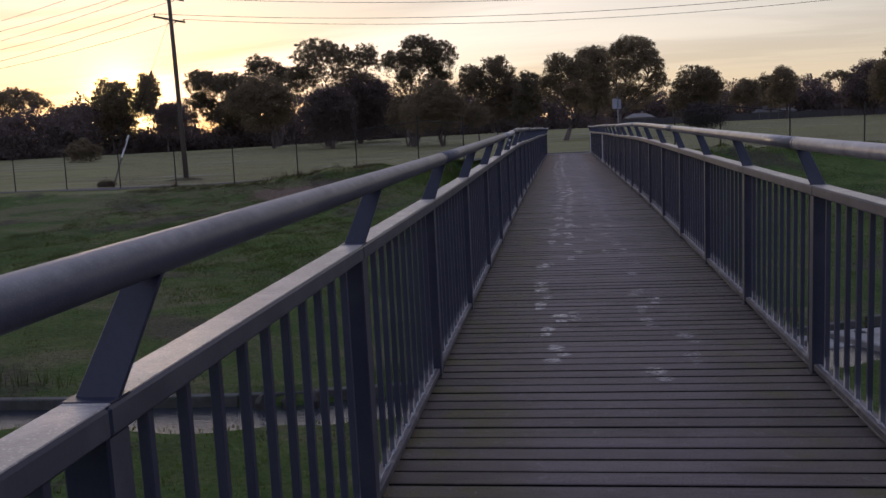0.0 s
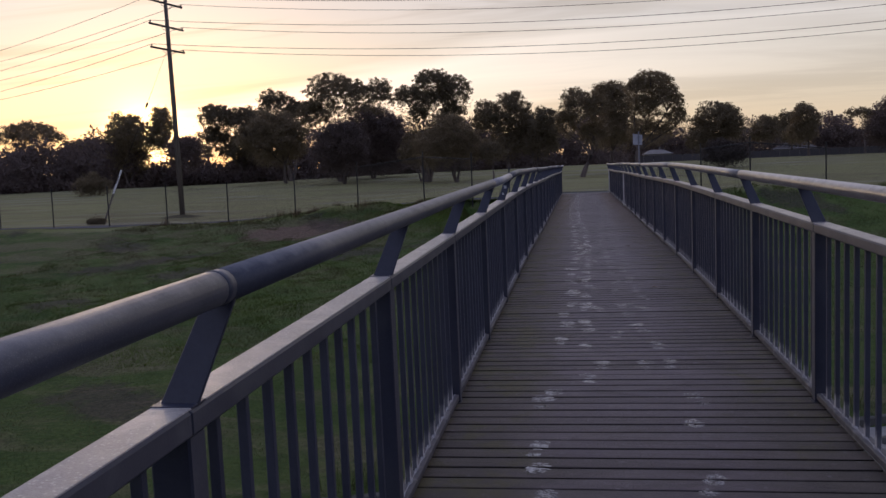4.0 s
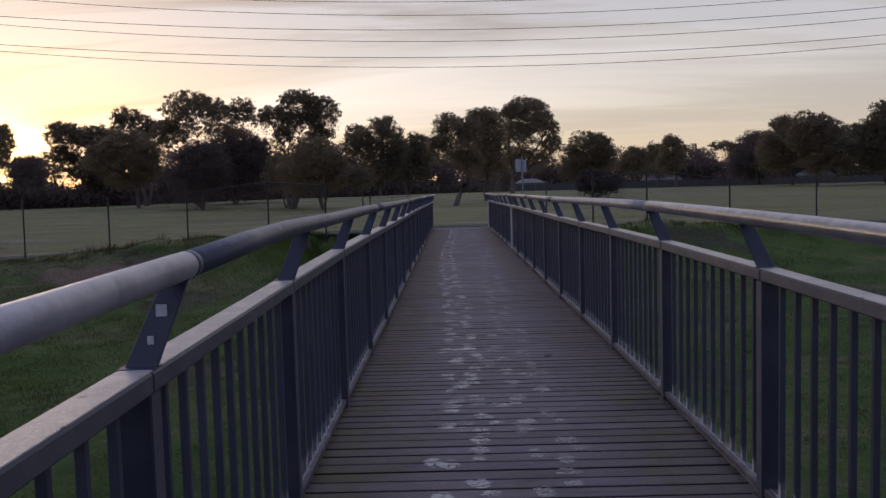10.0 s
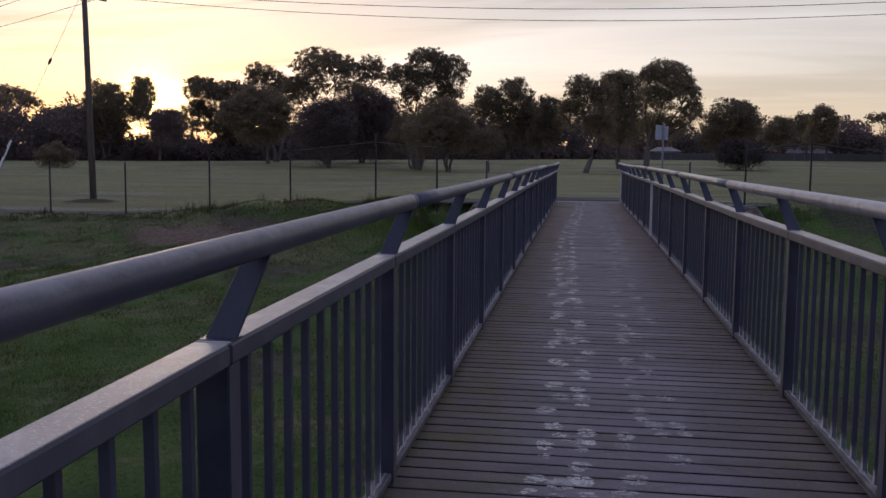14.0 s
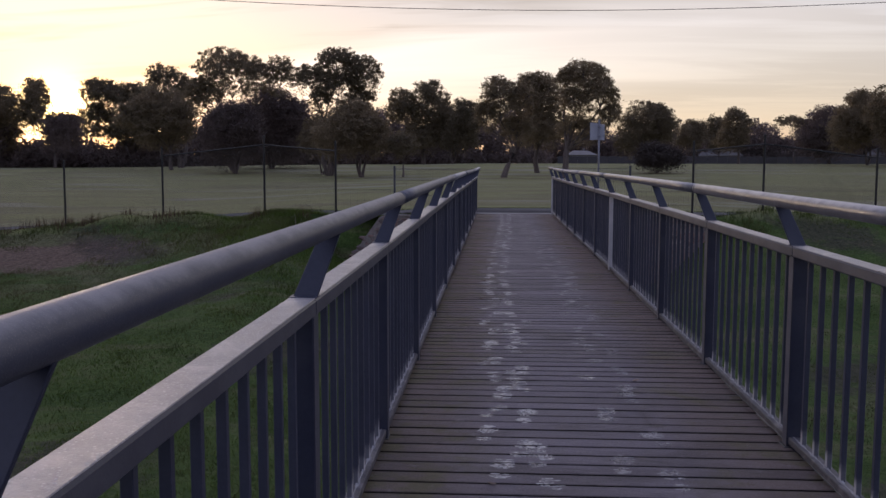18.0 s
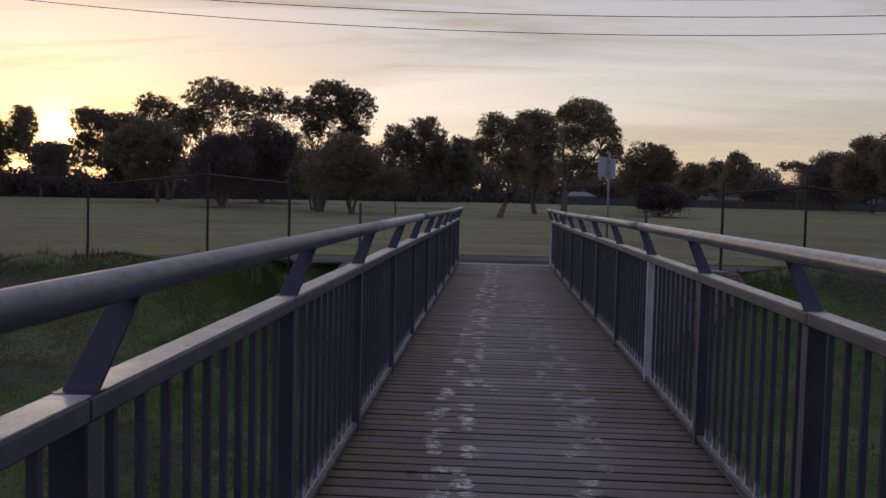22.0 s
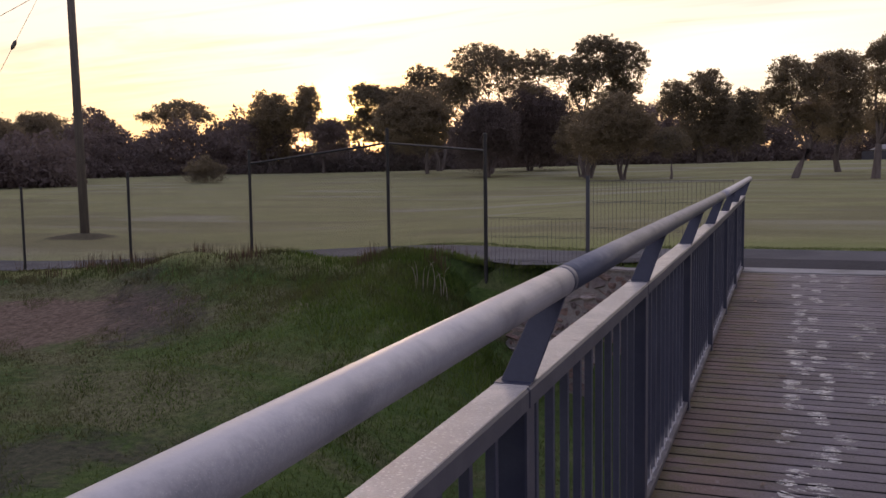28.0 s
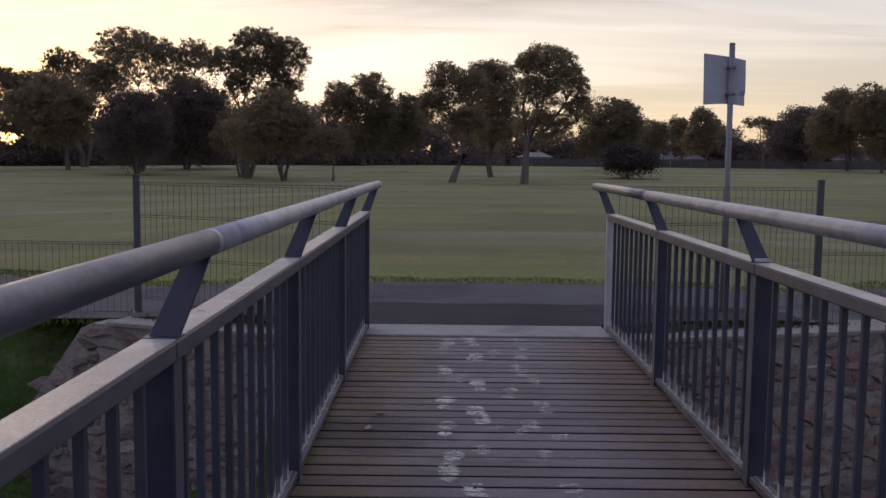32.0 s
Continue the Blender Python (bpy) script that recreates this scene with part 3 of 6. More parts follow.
def leaf_material(name, a, b, through_it=0.12, patchy=False):
    m = bpy.data.materials.new(name)
    m.use_nodes = True
    n = Nodes(m.node_tree)
    p = m.node_tree.nodes["Principled BSDF"]
    r = n.add("ShaderNodeNewGeometry").outputs["Random Per Island"]
    o = n.add("ShaderNodeObjectInfo").outputs["Random"]
    if patchy:
        geo = n.add("ShaderNodeNewGeometry").outputs["Position"]
        r = n.math("MULTIPLY_ADD", r, 0.3, n.math("MULTIPLY_ADD", n.noise(geo, 0.5, 5.0, 0.65, 0.6), 1.6, -0.45), clamp=True)
    col = n.ramp(r, [(0.0, a), (1.0, b)])
    if patchy:
        sep = n.add("ShaderNodeSeparateXYZ", {0: geo})
        high = n.add("ShaderNodeMapRange", {"Value": sep.outputs[1], "From Min": 35.0, "From Max": 43.0, "To Max": 0.13}).outputs[0]
        west = n.add("ShaderNodeMapRange", {"Value": sep.outputs[0], "From Min": -7.0, "From Max": -12.0}).outputs[0]
        thin = n.math("MULTIPLY_ADD", high, west, n.noise(geo, 0.34, 6.0, 0.68, 0.9))
        dry = n.ramp(thin, [(0.49, (0, 0, 0)), (0.66, (0.75, 0.75, 0.75))])
        col = n.mix(dry, col, n.ramp(n.noise(geo, 2.3, 4.0, 0.6), [(0.35, (0.070, 0.054, 0.032)), (0.65, (0.135, 0.118, 0.062))]))
    col = n.mix(1.0, col, n.ramp(o, [(0.0, (0.8, 0.8, 0.8)), (1.0, (1.25, 1.2, 1.15))]), "MULTIPLY")
    m.node_tree.links.new(col, p.inputs["Base Color"])
    p.inputs["Roughness"].default_value = 0.65
    p.inputs["Specular IOR Level"].default_value = 0.25
    tr = n.add("ShaderNodeBsdfTranslucent", {"Color": col})
    mx = n.add("ShaderNodeMixShader", {0: through_it, 1: p.outputs[0], 2: tr.outputs[0]})
    out = [q for q in m.node_tree.nodes if q.type == "OUTPUT_MATERIAL"][0]
    m.node_tree.links.new(mx.outputs[0], out.inputs[0])
    return m


GUM = leaf_material("gum_leaves", (0.172, 0.143, 0.096), (0.248, 0.202, 0.134), 0.55)
DARK_LEAF = leaf_material("cypress_leaves", (0.138, 0.108, 0.102), (0.176, 0.138, 0.128), 0.42)
DEEP_LEAF = leaf_material("deep_dark_leaves", (0.040, 0.033, 0.032), (0.062, 0.050, 0.046), 0.15)
BLADE = leaf_material("grass_blades", (0.034, 0.060, 0.014), (0.100, 0.130, 0.034), 0.4, True)
DRY_BLADE = leaf_material("dry_stalks", (0.07, 0.042, 0.028), (0.16, 0.105, 0.062), 0.2)

LUSH_BLADE = leaf_material("lush_grass_blades", (0.048, 0.092, 0.014), (0.135, 0.190, 0.040), 0.5, True)
PALE_CANE = material("pale_dead_cane", (0.22, 0.185, 0.14), (0.36, 0.31, 0.24), 0.8, 0, 8, 60, 0.1)

WATER = material("creek_water", (0.018, 0.021, 0.027), (0.036, 0.040, 0.049), 0.14, 0, 2.2, 12, 1.0, stretch=(0.6, 1.6, 1), coords="World")


# ---- mesh helpers ----
def empty(name, m=None, **tags):
    ob = new(name)
    if m is not None:
        ob.matrix_world = m
    return tagged(ob, **tags)


def mesh_of(bm, name, mat, smooth=False):
    me = bpy.data.meshes.new(name)
    bm.to_mesh(me)
    bm.free()
    me.materials.append(mat)
    if smooth:
        for poly in me.polygons:
            poly.use_smooth = True
    return me


def part(name, bm, mat, parent, label="", smooth=False):
    """Links a bmesh as one mesh object under a thing or a part, in the parent's own space."""
    ob = new(name, mesh_of(bm, name, mat, smooth))
    ob.parent = parent
    if label:
        ob["label"] = label
    return ob


def thing(name, bm, mat, label, category, group="", kind="", m=None, smooth=False):
    ob = new(name, mesh_of(bm, name, mat, smooth))
    if m is not None:
        ob.matrix_world = m
    return tagged(ob, label, category, group, kind)


def box(lo, hi, bevel=0.004, bm=None):
    bm = bm or bmesh.new()
    r = bmesh.ops.create_cube(bm, size=1)
    for v in r["verts"]:
        v.co = [lo[i] + (v.co[i] + 0.5) * (hi[i] - lo[i]) for i in range(3)]
    if bevel:
        edges = list({e for v in r["verts"] for e in v.link_edges})
        bmesh.ops.bevel(bm, geom=edges, offset=bevel, segments=1, affect="EDGES")
    return bm


def tube(points, radius, sides=12, bm=None, taper=None, cap=True):
    """A swept tube; radius may be a list."""
    bm = bm or bmesh.new()
    pts = [Vector(p) for p in points]
    rad = radius if isinstance(radius, (list, tuple)) else [radius] * len(pts)
    rings = []
    for i, p in enumerate(pts):
        d = (pts[min(i + 1, len(pts) - 1)] - pts[max(i - 1, 0)]).normalized()
        ref = Vector((0, 0, 1)) if abs(d.z) < 0.9 else Vector((1, 0, 0))
        a = d.cross(ref).normalized()
        b = a.cross(d)
        rings.append([bm.verts.new(p + rad[i] * (math.cos(t) * a + math.sin(t) * b)) for t in (2 * math.pi * k / sides for k in range(sides))])
    for r0, r1 in zip(rings, rings[1:]):
        for k in range(sides):
            bm.faces.new((r0[k], r0[(k + 1) % sides], r1[(k + 1) % sides], r1[k]))
    if cap:
        bm.faces.new(rings[0][::-1])
        bm.faces.new(rings[-1])
    return bm


def raw_mesh(name, verts, quads, mat):
    """A mesh straight from arrays of corners and four-sided (or three-sided) faces."""
    me = bpy.data.meshes.new(name)
    k = quads.shape[1]
    me.vertices.add(len(verts))
    me.vertices.foreach_set("co", np.asarray(verts, np.float32).ravel())
    me.loops.add(quads.size)
    me.loops.foreach_set("vertex_index", np.asarray(quads, np.int32).ravel())
    me.polygons.add(len(quads))
    me.polygons.foreach_set("loop_start", np.arange(0, quads.size, k, dtype=np.int32))
    me.update(calc_edges=True)
    me.materials.append(mat)
    return me


# ---- the lie of the land ----
CAMBER = (0.0, -0.060, -0.089, -0.133, -0.188, -0.230, -0.347, -0.472, -0.573, -0.674)
END_Y = 44.0
DECK_END, BOARD = 43.645, 0.149


def deck_z(y):
    """Height of the deck along the bridge: it climbs gently to its far end."""
    d = min(max((END_Y - y) / 6.0, 0.0), 8.999)
    i = int(d)
    u = d - i
    k = [-CAMBER[1], *CAMBER, 2 * CAMBER[-1] - CAMBER[-2]]
    a, b, c, e = k[i : i + 4]
    return 0.5 * (2 * b + (c - a) * u + (2 * a - 5 * b + 4 * c - e) * u * u + (3 * b - a - 3 * c + e) * u**3)


def smooth(a, b, v):
    t = np.clip((v - a) / (b - a), 0, 1)
    return t * t * (3 - 2 * t)


FLOOR_Z = -3.4


def creek_mid(x):
    """Line of the creek under the bridge: it bends away on the east side."""
    return 10.65 + 0.25 * (np.clip(x, -60, 60) + 4.4 + np.sqrt((np.clip(x, -60, 60) + 4.4) ** 2 + 4.0))


def creek_half(x):
    return 0.95 + 0.55 * smooth(-3, 4, x)


def bank_top(x):
    """Where the creek bank meets the field."""
    return 44.2 + 0.29 * np.clip(np.abs(x) - 1.2, 0, 4.2) + 1.55 * smooth(5.2, 8.6, np.abs(x)) + 0.08 * np.clip(-x - 8.6, 0, 60)


def land(x, y):
    """Height of the ground; takes arrays."""
    x, y = np.asarray(x, float), np.asarray(y, float)
    field = -0.16 - 0.95 * smooth(4, 24, -x) * (1 - 0.7 * smooth(70, 140, y)) - 0.25 * smooth(4, 14, x) * (1 - smooth(60, 110, y))
    field = field + 0.8 * smooth(112, 222, y) * smooth(-95, -30, x) + 1.8 * smooth(112, 222, y)
    path = smooth(5.0, 2.0, np.abs(x)) * smooth(43.9, 44.1, y) * smooth(52, 47.6, y)
    field = field + path * 0.14
    top_y = bank_top(x)
    mid, half = creek_mid(x), creek_half(x)
    toe_y = mid + half + 1.5
    u = np.clip((y - toe_y) / np.maximum(top_y - toe_y, 1), 0, 1)
    rise = 0.42 * u + 0.58 * u**5
    bank = FLOOR_Z + (field - FLOOR_Z) * rise - 2.2 * smooth(7.0, 3.8, np.abs(x)) * u**6 * (y < top_y - 0.02)
    off = y - mid
    near = FLOOR_Z + 2.9 * smooth(-7.0, -27.0, off)
    bed = -0.62 * smooth(-half - 0.1, -half + 0.35, off) * smooth(half + 0.1, half - 0.3, off)
    z = np.where(y > top_y, field, np.where(y > toe_y, bank, near)) + np.where(y > toe_y, 0, bed)
    bump = 0.10 * np.sin(x * 0.62 + 0.9 * np.sin(y * 0.31)) * np.sin(y * 0.74 + 0.8 * np.sin(x * 0.43)) + 0.05 * np.sin(x * 1.3 + 0.7 * y) * np.sin(y * 1.1 - 0.4 * x) + 0.03 * np.sin(x * 3.1) * np.sin(y * 2.7 + x)
    lumps = smooth(2.5, 5, np.abs(x)) * smooth(top_y + 1.5, top_y - 1.0, y)
    lip = 0.20 * np.exp(-((y - top_y + 0.3) / 0.6) ** 2) * smooth(5.0, 7.5, np.abs(x)) * smooth(18.5, 15.0, np.abs(x)) * (1 + 0.5 * np.sin(x * 0.9) + 0.4 * np.sin(x * 2.3 + 1))
    mound = 0.28 * np.exp(-(((x + 27.46) / 1.5) ** 2 + ((y - 59.2) / 1.1) ** 2))
    return z + bump * lumps + lip + mound


def land_at(x, y):
    return float(land(x, y))


def make_ground():
    def axis(lo, hi, step, reach, n):
        inner = np.arange(lo, hi + 1e-6, step)
        g = np.geomspace(step, reach, n)
        return np.r_[(lo - g)[::-1], inner, hi + g]

    xs, ys = axis(-60, 30, 0.6, 1800, 34), axis(-12, 60, 0.4, 1800, 44)
    gx, gy = np.meshgrid(xs, ys)
    gz = land(gx, gy)
    verts = np.stack([gx, gy, gz], -1).reshape(-1, 3)
    idx = np.arange(len(xs) * len(ys)).reshape(len(ys), len(xs))
    quads = np.stack([idx[:-1, :-1], idx[:-1, 1:], idx[1:, 1:], idx[1:, :-1]], -1).reshape(-1, 4)
    ob = new("ground", raw_mesh("ground", verts, quads, GROUND))
    for poly in ob.data.polygons:
        poly.use_smooth = True
    tagged(ob, "mown field and rough grassy creek bank", "ground", kind="structure")


make_ground()


def ribbon(name, left, right, mat, label, category, lift=0.02):
    """A strip between two lines of points, laid on the land."""
    n = len(left)
    k = 6
    rows = []
    for a, b in zip(left, right):
        for j in range(k + 1):
            x, y = a[0] + (b[0] - a[0]) * j / k, a[1] + (b[1] - a[1]) * j / k
            rows.append((x, y, land_at(x, y) + lift))
    idx = np.arange(n * (k + 1)).reshape(n, k + 1)
    quads = np.stack([idx[:-1, :-1], idx[:-1, 1:], idx[1:, 1:], idx[1:, :-1]], -1).reshape(-1, 4)
    ob = new(name, raw_mesh(name, np.array(rows), quads, mat))
    return tagged(ob, label, category, kind="structure")


# the sealed path that passes the end of the bridge and bends away behind both fences
xs = [-60 + 1.0 * i for i in range(106)]
south = [(x, 44.22 if abs(x) < 1.2 else float(bank_top(-abs(x))) + 0.12 + 0.4 * float(smooth(5, 9, abs(x)))) for x in xs]
north = [(x, 47.46 + 2.6 * float(smooth(3.4, 9.0, abs(x))) + 0.07 * max(0.0, abs(x) - 8.6)) for x in xs]
ribbon("path", north, south, ASPHALT, "grey asphalt path, damp along its near side", "path", 0.03)
ns = [-3.4 + 0.2 * i for i in range(35)]
ribbon("path_patch", [(x, 45.62 + 0.03 * math.sin(x * 5)) for x in ns], [(x, 44.22 if abs(x) < 1.2 else float(bank_top(-abs(x))) + 0.13) for x in ns], WET_ASPHALT, "darker strip of newer asphalt along the near side of the path", "path", 0.035)


# ---- bridge deck ----
def make_deck():
    deck = empty("bridge_deck", label="long footbridge deck of grooved grey hardwood boards", category="deck", kind="structure")
    pitch, half = BOARD, 0.0663
    shapes = []
    for v in range(5):
        rng = random.Random(v)
        bm = box((-1.125, -half, -0.045), (1.125, half, 0.0), 0.0025)
        for q in bm.verts:
            if abs(q.co.x) > 1.0:
                q.co.x += rng.uniform(-0.004, 0.004)
            q.co.z += rng.uniform(-0.0012, 0.0012)
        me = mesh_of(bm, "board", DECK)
        # every face not turned up takes the painted gap shade
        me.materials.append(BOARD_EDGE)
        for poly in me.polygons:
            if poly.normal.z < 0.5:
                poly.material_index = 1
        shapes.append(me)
    first = -7.0
    count = int((DECK_END - first) / pitch)
    for i in range(count):
        y = DECK_END - pitch * (i + 0.5)
        tilt = math.atan((deck_z(y + 0.5) - deck_z(y - 0.5)))
        rng = random.Random(1000 + i)
        m = Matrix.Translation((rng.uniform(-0.004, 0.004), y, deck_z(y) + rng.uniform(-0.0015, 0.0015))) @ Matrix.Rotation(tilt, 4, "X")
        me = shapes[i % 5]
        ob = new("board", me)
        ob.parent = deck
        ob.matrix_world = m
    part("threshold", box((-1.115, DECK_END + 0.026, -0.05), (1.115, END_Y + 0.235, 0.012), 0.006), CONCRETE, deck, "pale concrete strip at the end of the boards")


make_deck()


def make_beams():
    for s, lab in ((-1, "dark steel edge beam under the boards"), (1, "dark steel edge beam under the boards")):
        bm = bmesh.new()
        prev = None
        for i in range(29):
            y = -12 + 2 * i
            z = deck_z(y)
            sec = [(1.20, -0.05), (1.20, -0.40), (1.12, -0.40), (1.12, -0.38), (1.18, -0.38), (1.18, -0.07), (1.12, -0.07), (1.12, -0.05)]
            ring = [bm.verts.new((s * a, min(y, 43.9), z + b)) for a, b in sec]
            if prev:
                for k in range(8):
                    bm.faces.new((prev[k], prev[(k + 1) % 8], ring[(k + 1) % 8], ring[k]))
            prev = ring
        bmesh.ops.recalc_face_normals(bm, faces=bm.faces)
        thing("bridge_beam", bm, STEEL, lab, "beam", "bridge beams")
    for x in (-0.35, 0.35):
        bm = bmesh.new()
        prev = None
        for i in range(29):
            y = -12 + 2 * i
            z = deck_z(y)
            ring = [bm.verts.new((x + a, min(y, 43.7), z + b)) for a, b in ((-0.26, -0.052), (0.26, -0.052), (0.26, -0.07), (0.22, -0.075), (0.18, -0.38), (-0.18, -0.38), (-0.22, -0.075), (-0.26, -0.07))]
            if prev:
                for k in range(8):
                    bm.faces.new((prev[k], prev[(k + 1) % 8], ring[(k + 1) % 8], ring[k]))
            prev = ring
        bmesh.ops.recalc_face_normals(bm, faces=bm.faces)
        thing("box_girder", bm, STEEL, "dark steel box girder carrying the deck boards", "beam", "bridge beams")
    for y in (4.0, 24.0):
        z0 = land_at(0, y) - 0.4
        pier = empty("bridge_pier", label="plain concrete pier under the footbridge", category="pier", group="bridge piers")
        part("crosshead", box((-1.2, y - 0.25, deck_z(y) - 0.80), (1.2, y + 0.25, deck_z(y) - 0.40), 0.02), CONCRETE, pier)
        for x in (-0.7, 0.7):
            part("column", tube([(x, y, z0), (x, y, deck_z(y) - 0.79)], 0.2, 20), CONCRETE, pier, smooth=False)


make_beams()


# ---- balustrades ----
def bracket_mesh(s):
    """A flat bar that leans from the top rail in towards the pipe."""
    bm = bmesh.new()
    lo, hi = Vector((s * 1.138, 0.0, 1.10)), Vector((s * 1.056, 0.082, 1.334))
    wa, wb, t = 0.042, 0.034, 0.006
    v = []
    for c, w in ((lo, wa), (hi, wb)):
        for dx, dy in ((-w, -t), (w, -t), (w, t), (-w, t)):
            v.append(bm.verts.new(c + Vector((dx, dy, 0))))
    for f in ((3, 2, 1, 0), (4, 5, 6, 7), (0, 1, 5, 4), (1, 2, 6, 5), (2, 3, 7, 6), (3, 0, 4, 7)):
        bm.faces.new([v[k] for k in f])
    bmesh.ops.bevel(bm, geom=list(bm.edges), offset=0.002, segments=1, affect="EDGES")
    return bm


def frost_mesh(s, seed):
    """A ragged crust of frost lying along the outer half of the bottom rail, heaped at the feet of the balusters."""
    rng = random.Random(seed)
    bm = bmesh.new()
    prev = None
    steps = 66
    for i in range(steps + 1):
        y = 0.045 + (1.955 - 0.045) * i / steps
        near = abs((y * 11 / 2.0) % 1.0 - 0.5) * 2
        h = 0.0008 + 0.020 * near**4 * rng.uniform(0.3, 1.2)
        w = 0.003 + 0.018 * near**3 * rng.uniform(0.3, 1.0)
        c = s * 1.136
        ring = [bm.verts.new(p) for p in ((c - w, y, 0.0575), (c - w * 0.5, y, 0.058 + h), (c + w * 0.5, y, 0.058 + h * 0.9), (c + w, y, 0.0575))]
        if prev:
            for k in range(4):
                bm.faces.new((prev[k], prev[(k + 1) % 4], ring[(k + 1) % 4], ring[k]))
        else:
            bm.faces.new(ring)
        prev = ring
    bm.faces.new(prev[::-1])
    bmesh.ops.recalc_face_normals(bm, faces=bm.faces)
    return bm


def lit_inner_face(ob, s):
    """Paints the face towards the deck lighter, as the sky would light it."""
    ob.data.materials.append(LIT_EAST if s > 0 else LIT_WEST)
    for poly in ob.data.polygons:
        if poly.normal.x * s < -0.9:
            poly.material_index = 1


def railing_panel(s, post_mat=None):
    panel = empty("railing_panel", label="blue-grey steel railing panel with square balusters on the footbridge", category="railing", group="railing panels")
    post = part("post", box((s * 1.145 - 0.045, -0.040, 0.0), (s * 1.145 + 0.045, 0.040, 1.05), 0.005), post_mat or PAINT, panel, "pale unpainted post" if post_mat else "")
    if not post_mat:
        lit_inner_face(post, s)
    lit_inner_face(part("top_rail", box((s * 1.140 - 0.050, -0.042, 1.05), (s * 1.140 + 0.050, 1.9575, 1.105), 0.006), PAINT, panel), s)
    part("rail_cap", box((s * 1.140 - 0.045, -0.042, 1.104), (s * 1.140 + 0.045, 1.9575, 1.1085), 0.002), RAIL_TOP, panel, "dew-covered weathered upper face of the rail, its pale tone partly painted sky reflection")
    part("bottom_rail", box((s * 1.140 - 0.032, 0.041, 0.018), (s * 1.140 + 0.032, 1.959, 0.058), 0.005), KICK, panel, "pale worn bottom rail")
    for k in range(1, 11):
        y = 2.0 * k / 11
        part("baluster", box((s * 1.143 - 0.0125, y - 0.0125, 0.056), (s * 1.143 + 0.0125, y + 0.0125, 1.052), 0.002), BALUSTER, panel)
    part("bracket", bracket_mesh(s), PAINT, panel, "leaning flat bracket that carries the pipe")
    # added dark strip that stands in for the shading round the bracket's foot
    part("bracket_foot", box((s * 1.140 - 0.0465, -0.030, 1.1055), (s * 1.140 + 0.0465, 0.040, 1.1105), 0.001), PAINT, panel, "thin dark strip painted as shade at the bracket's foot")
    part("foot", box((s * 1.146 - 0.060, -0.055, -0.045), (s * 1.146 + 0.050, 0.055, 0.004), 0.004), STEEL, panel, "dark base plate")
    part("frost", frost_mesh(s, 3 + s), FROST, panel, "white frost along the bottom rail")
    return panel


def make_railings():
    for s in (-1, 1):
        first = railing_panel(s)
        pale = railing_panel(s, PALE_POST) if s > 0 else None
        for i in range(1, 29):
            y = END_Y - 2 * i
            m = Matrix.Translation((0, y, deck_z(y))) @ Matrix.Rotation(math.atan((deck_z(y + 2) - deck_z(y)) / 2), 4, "X")
            if i == 1:
                first.matrix_world = m
                ob = first
            elif pale and i == 7:
                pale.matrix_world = m
                ob = tagged(pale, "railing panel with one pale unpainted post on the footbridge", "railing", "railing panels")
            else:
                ob = copy_thing(first, m)
            if s < 0 and i == 17:
                br = [c for c in ob.children if c.name.startswith("bracket")][0]
                for z, w, hh in ((1.175, 0.010, 0.011), (1.245, 0.017, 0.018)):
                    c = Vector((s * 1.138, 0, 1.10)).lerp(Vector((s * 1.056, 0.082, 1.334)), (z - 1.10) / 0.234)
                    part("sticker", box((c.x - w, c.y - 0.0105, z - hh), (c.x + w * 0.7, c.y - 0.0075, z + hh), 0.001), STICKER, br, "worn white sticker")
            if s > 0 and i == 2:
                br = [c for c in ob.children if c.name.startswith("bracket")][0]
                part("sticker", box((s * 1.138 - 0.038, -0.0125, 1.112), (s * 1.138 + 0.034, -0.0075, 1.128), 0.001), STICKER, br, "worn white sticker")
        end = empty("end_post", Matrix.Translation((0, END_Y, 0)), label="blue-grey steel end post of the bridge railing", category="post", group="end posts")
        part("post", box((s * 1.145 - 0.045, -0.040, -0.05), (s * 1.145 + 0.045, 0.020, 1.105), 0.005), PALE_POST if s > 0 else PAINT, end)
        part("bracket", bracket_mesh(s), PAINT, end)
        # the round pipe rail, in lengths
        joints = (-12, -4, 2, 8.12, 10.12, 16.1, 22.1, 28.1, 32.12, 38.12, 44.38) if s < 0 else (-12, -4, 2.1, 8.1, 14.1, 20.1, 24.1, 30.1, 34.1, 38.1, 42.1, 44.38)
        light = (3, 7, 9) if s < 0 else (1, 4, 8, 9)
        for k, (a, b) in enumerate(zip(joints, joints[1:])):
            steps = max(2, int((b - a) / 0.7))
            pts = [(s * 1.05, a + 0.002 + (b - a - 0.004) * j / steps, deck_z(a + (b - a) * j / steps) + 1.347 + (0.022 * math.exp(-(((a + (b - a) * j / steps) - 11.4) / 1.2) ** 2) if s < 0 else 0.0)) for j in range(steps + 1)]
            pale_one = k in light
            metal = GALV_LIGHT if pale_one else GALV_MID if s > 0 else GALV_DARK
            rail = empty("handrail", Matrix.Translation(pts[0]), label="long %s round pipe handrail above the railing" % ("pale frosted" if pale_one else "dewy grey, sky-brightened" if s > 0 else "dull blue-grey"), category="handrail", group="handrails")
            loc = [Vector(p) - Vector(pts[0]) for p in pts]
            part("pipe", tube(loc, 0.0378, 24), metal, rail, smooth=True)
            if k:
                part("sleeve", tube([loc[0] + Vector((0, -0.022, 0)), loc[0] + Vector((0, 0.022, 0))], 0.0383, 24), metal, rail, "short joining sleeve", smooth=True)


make_railings()


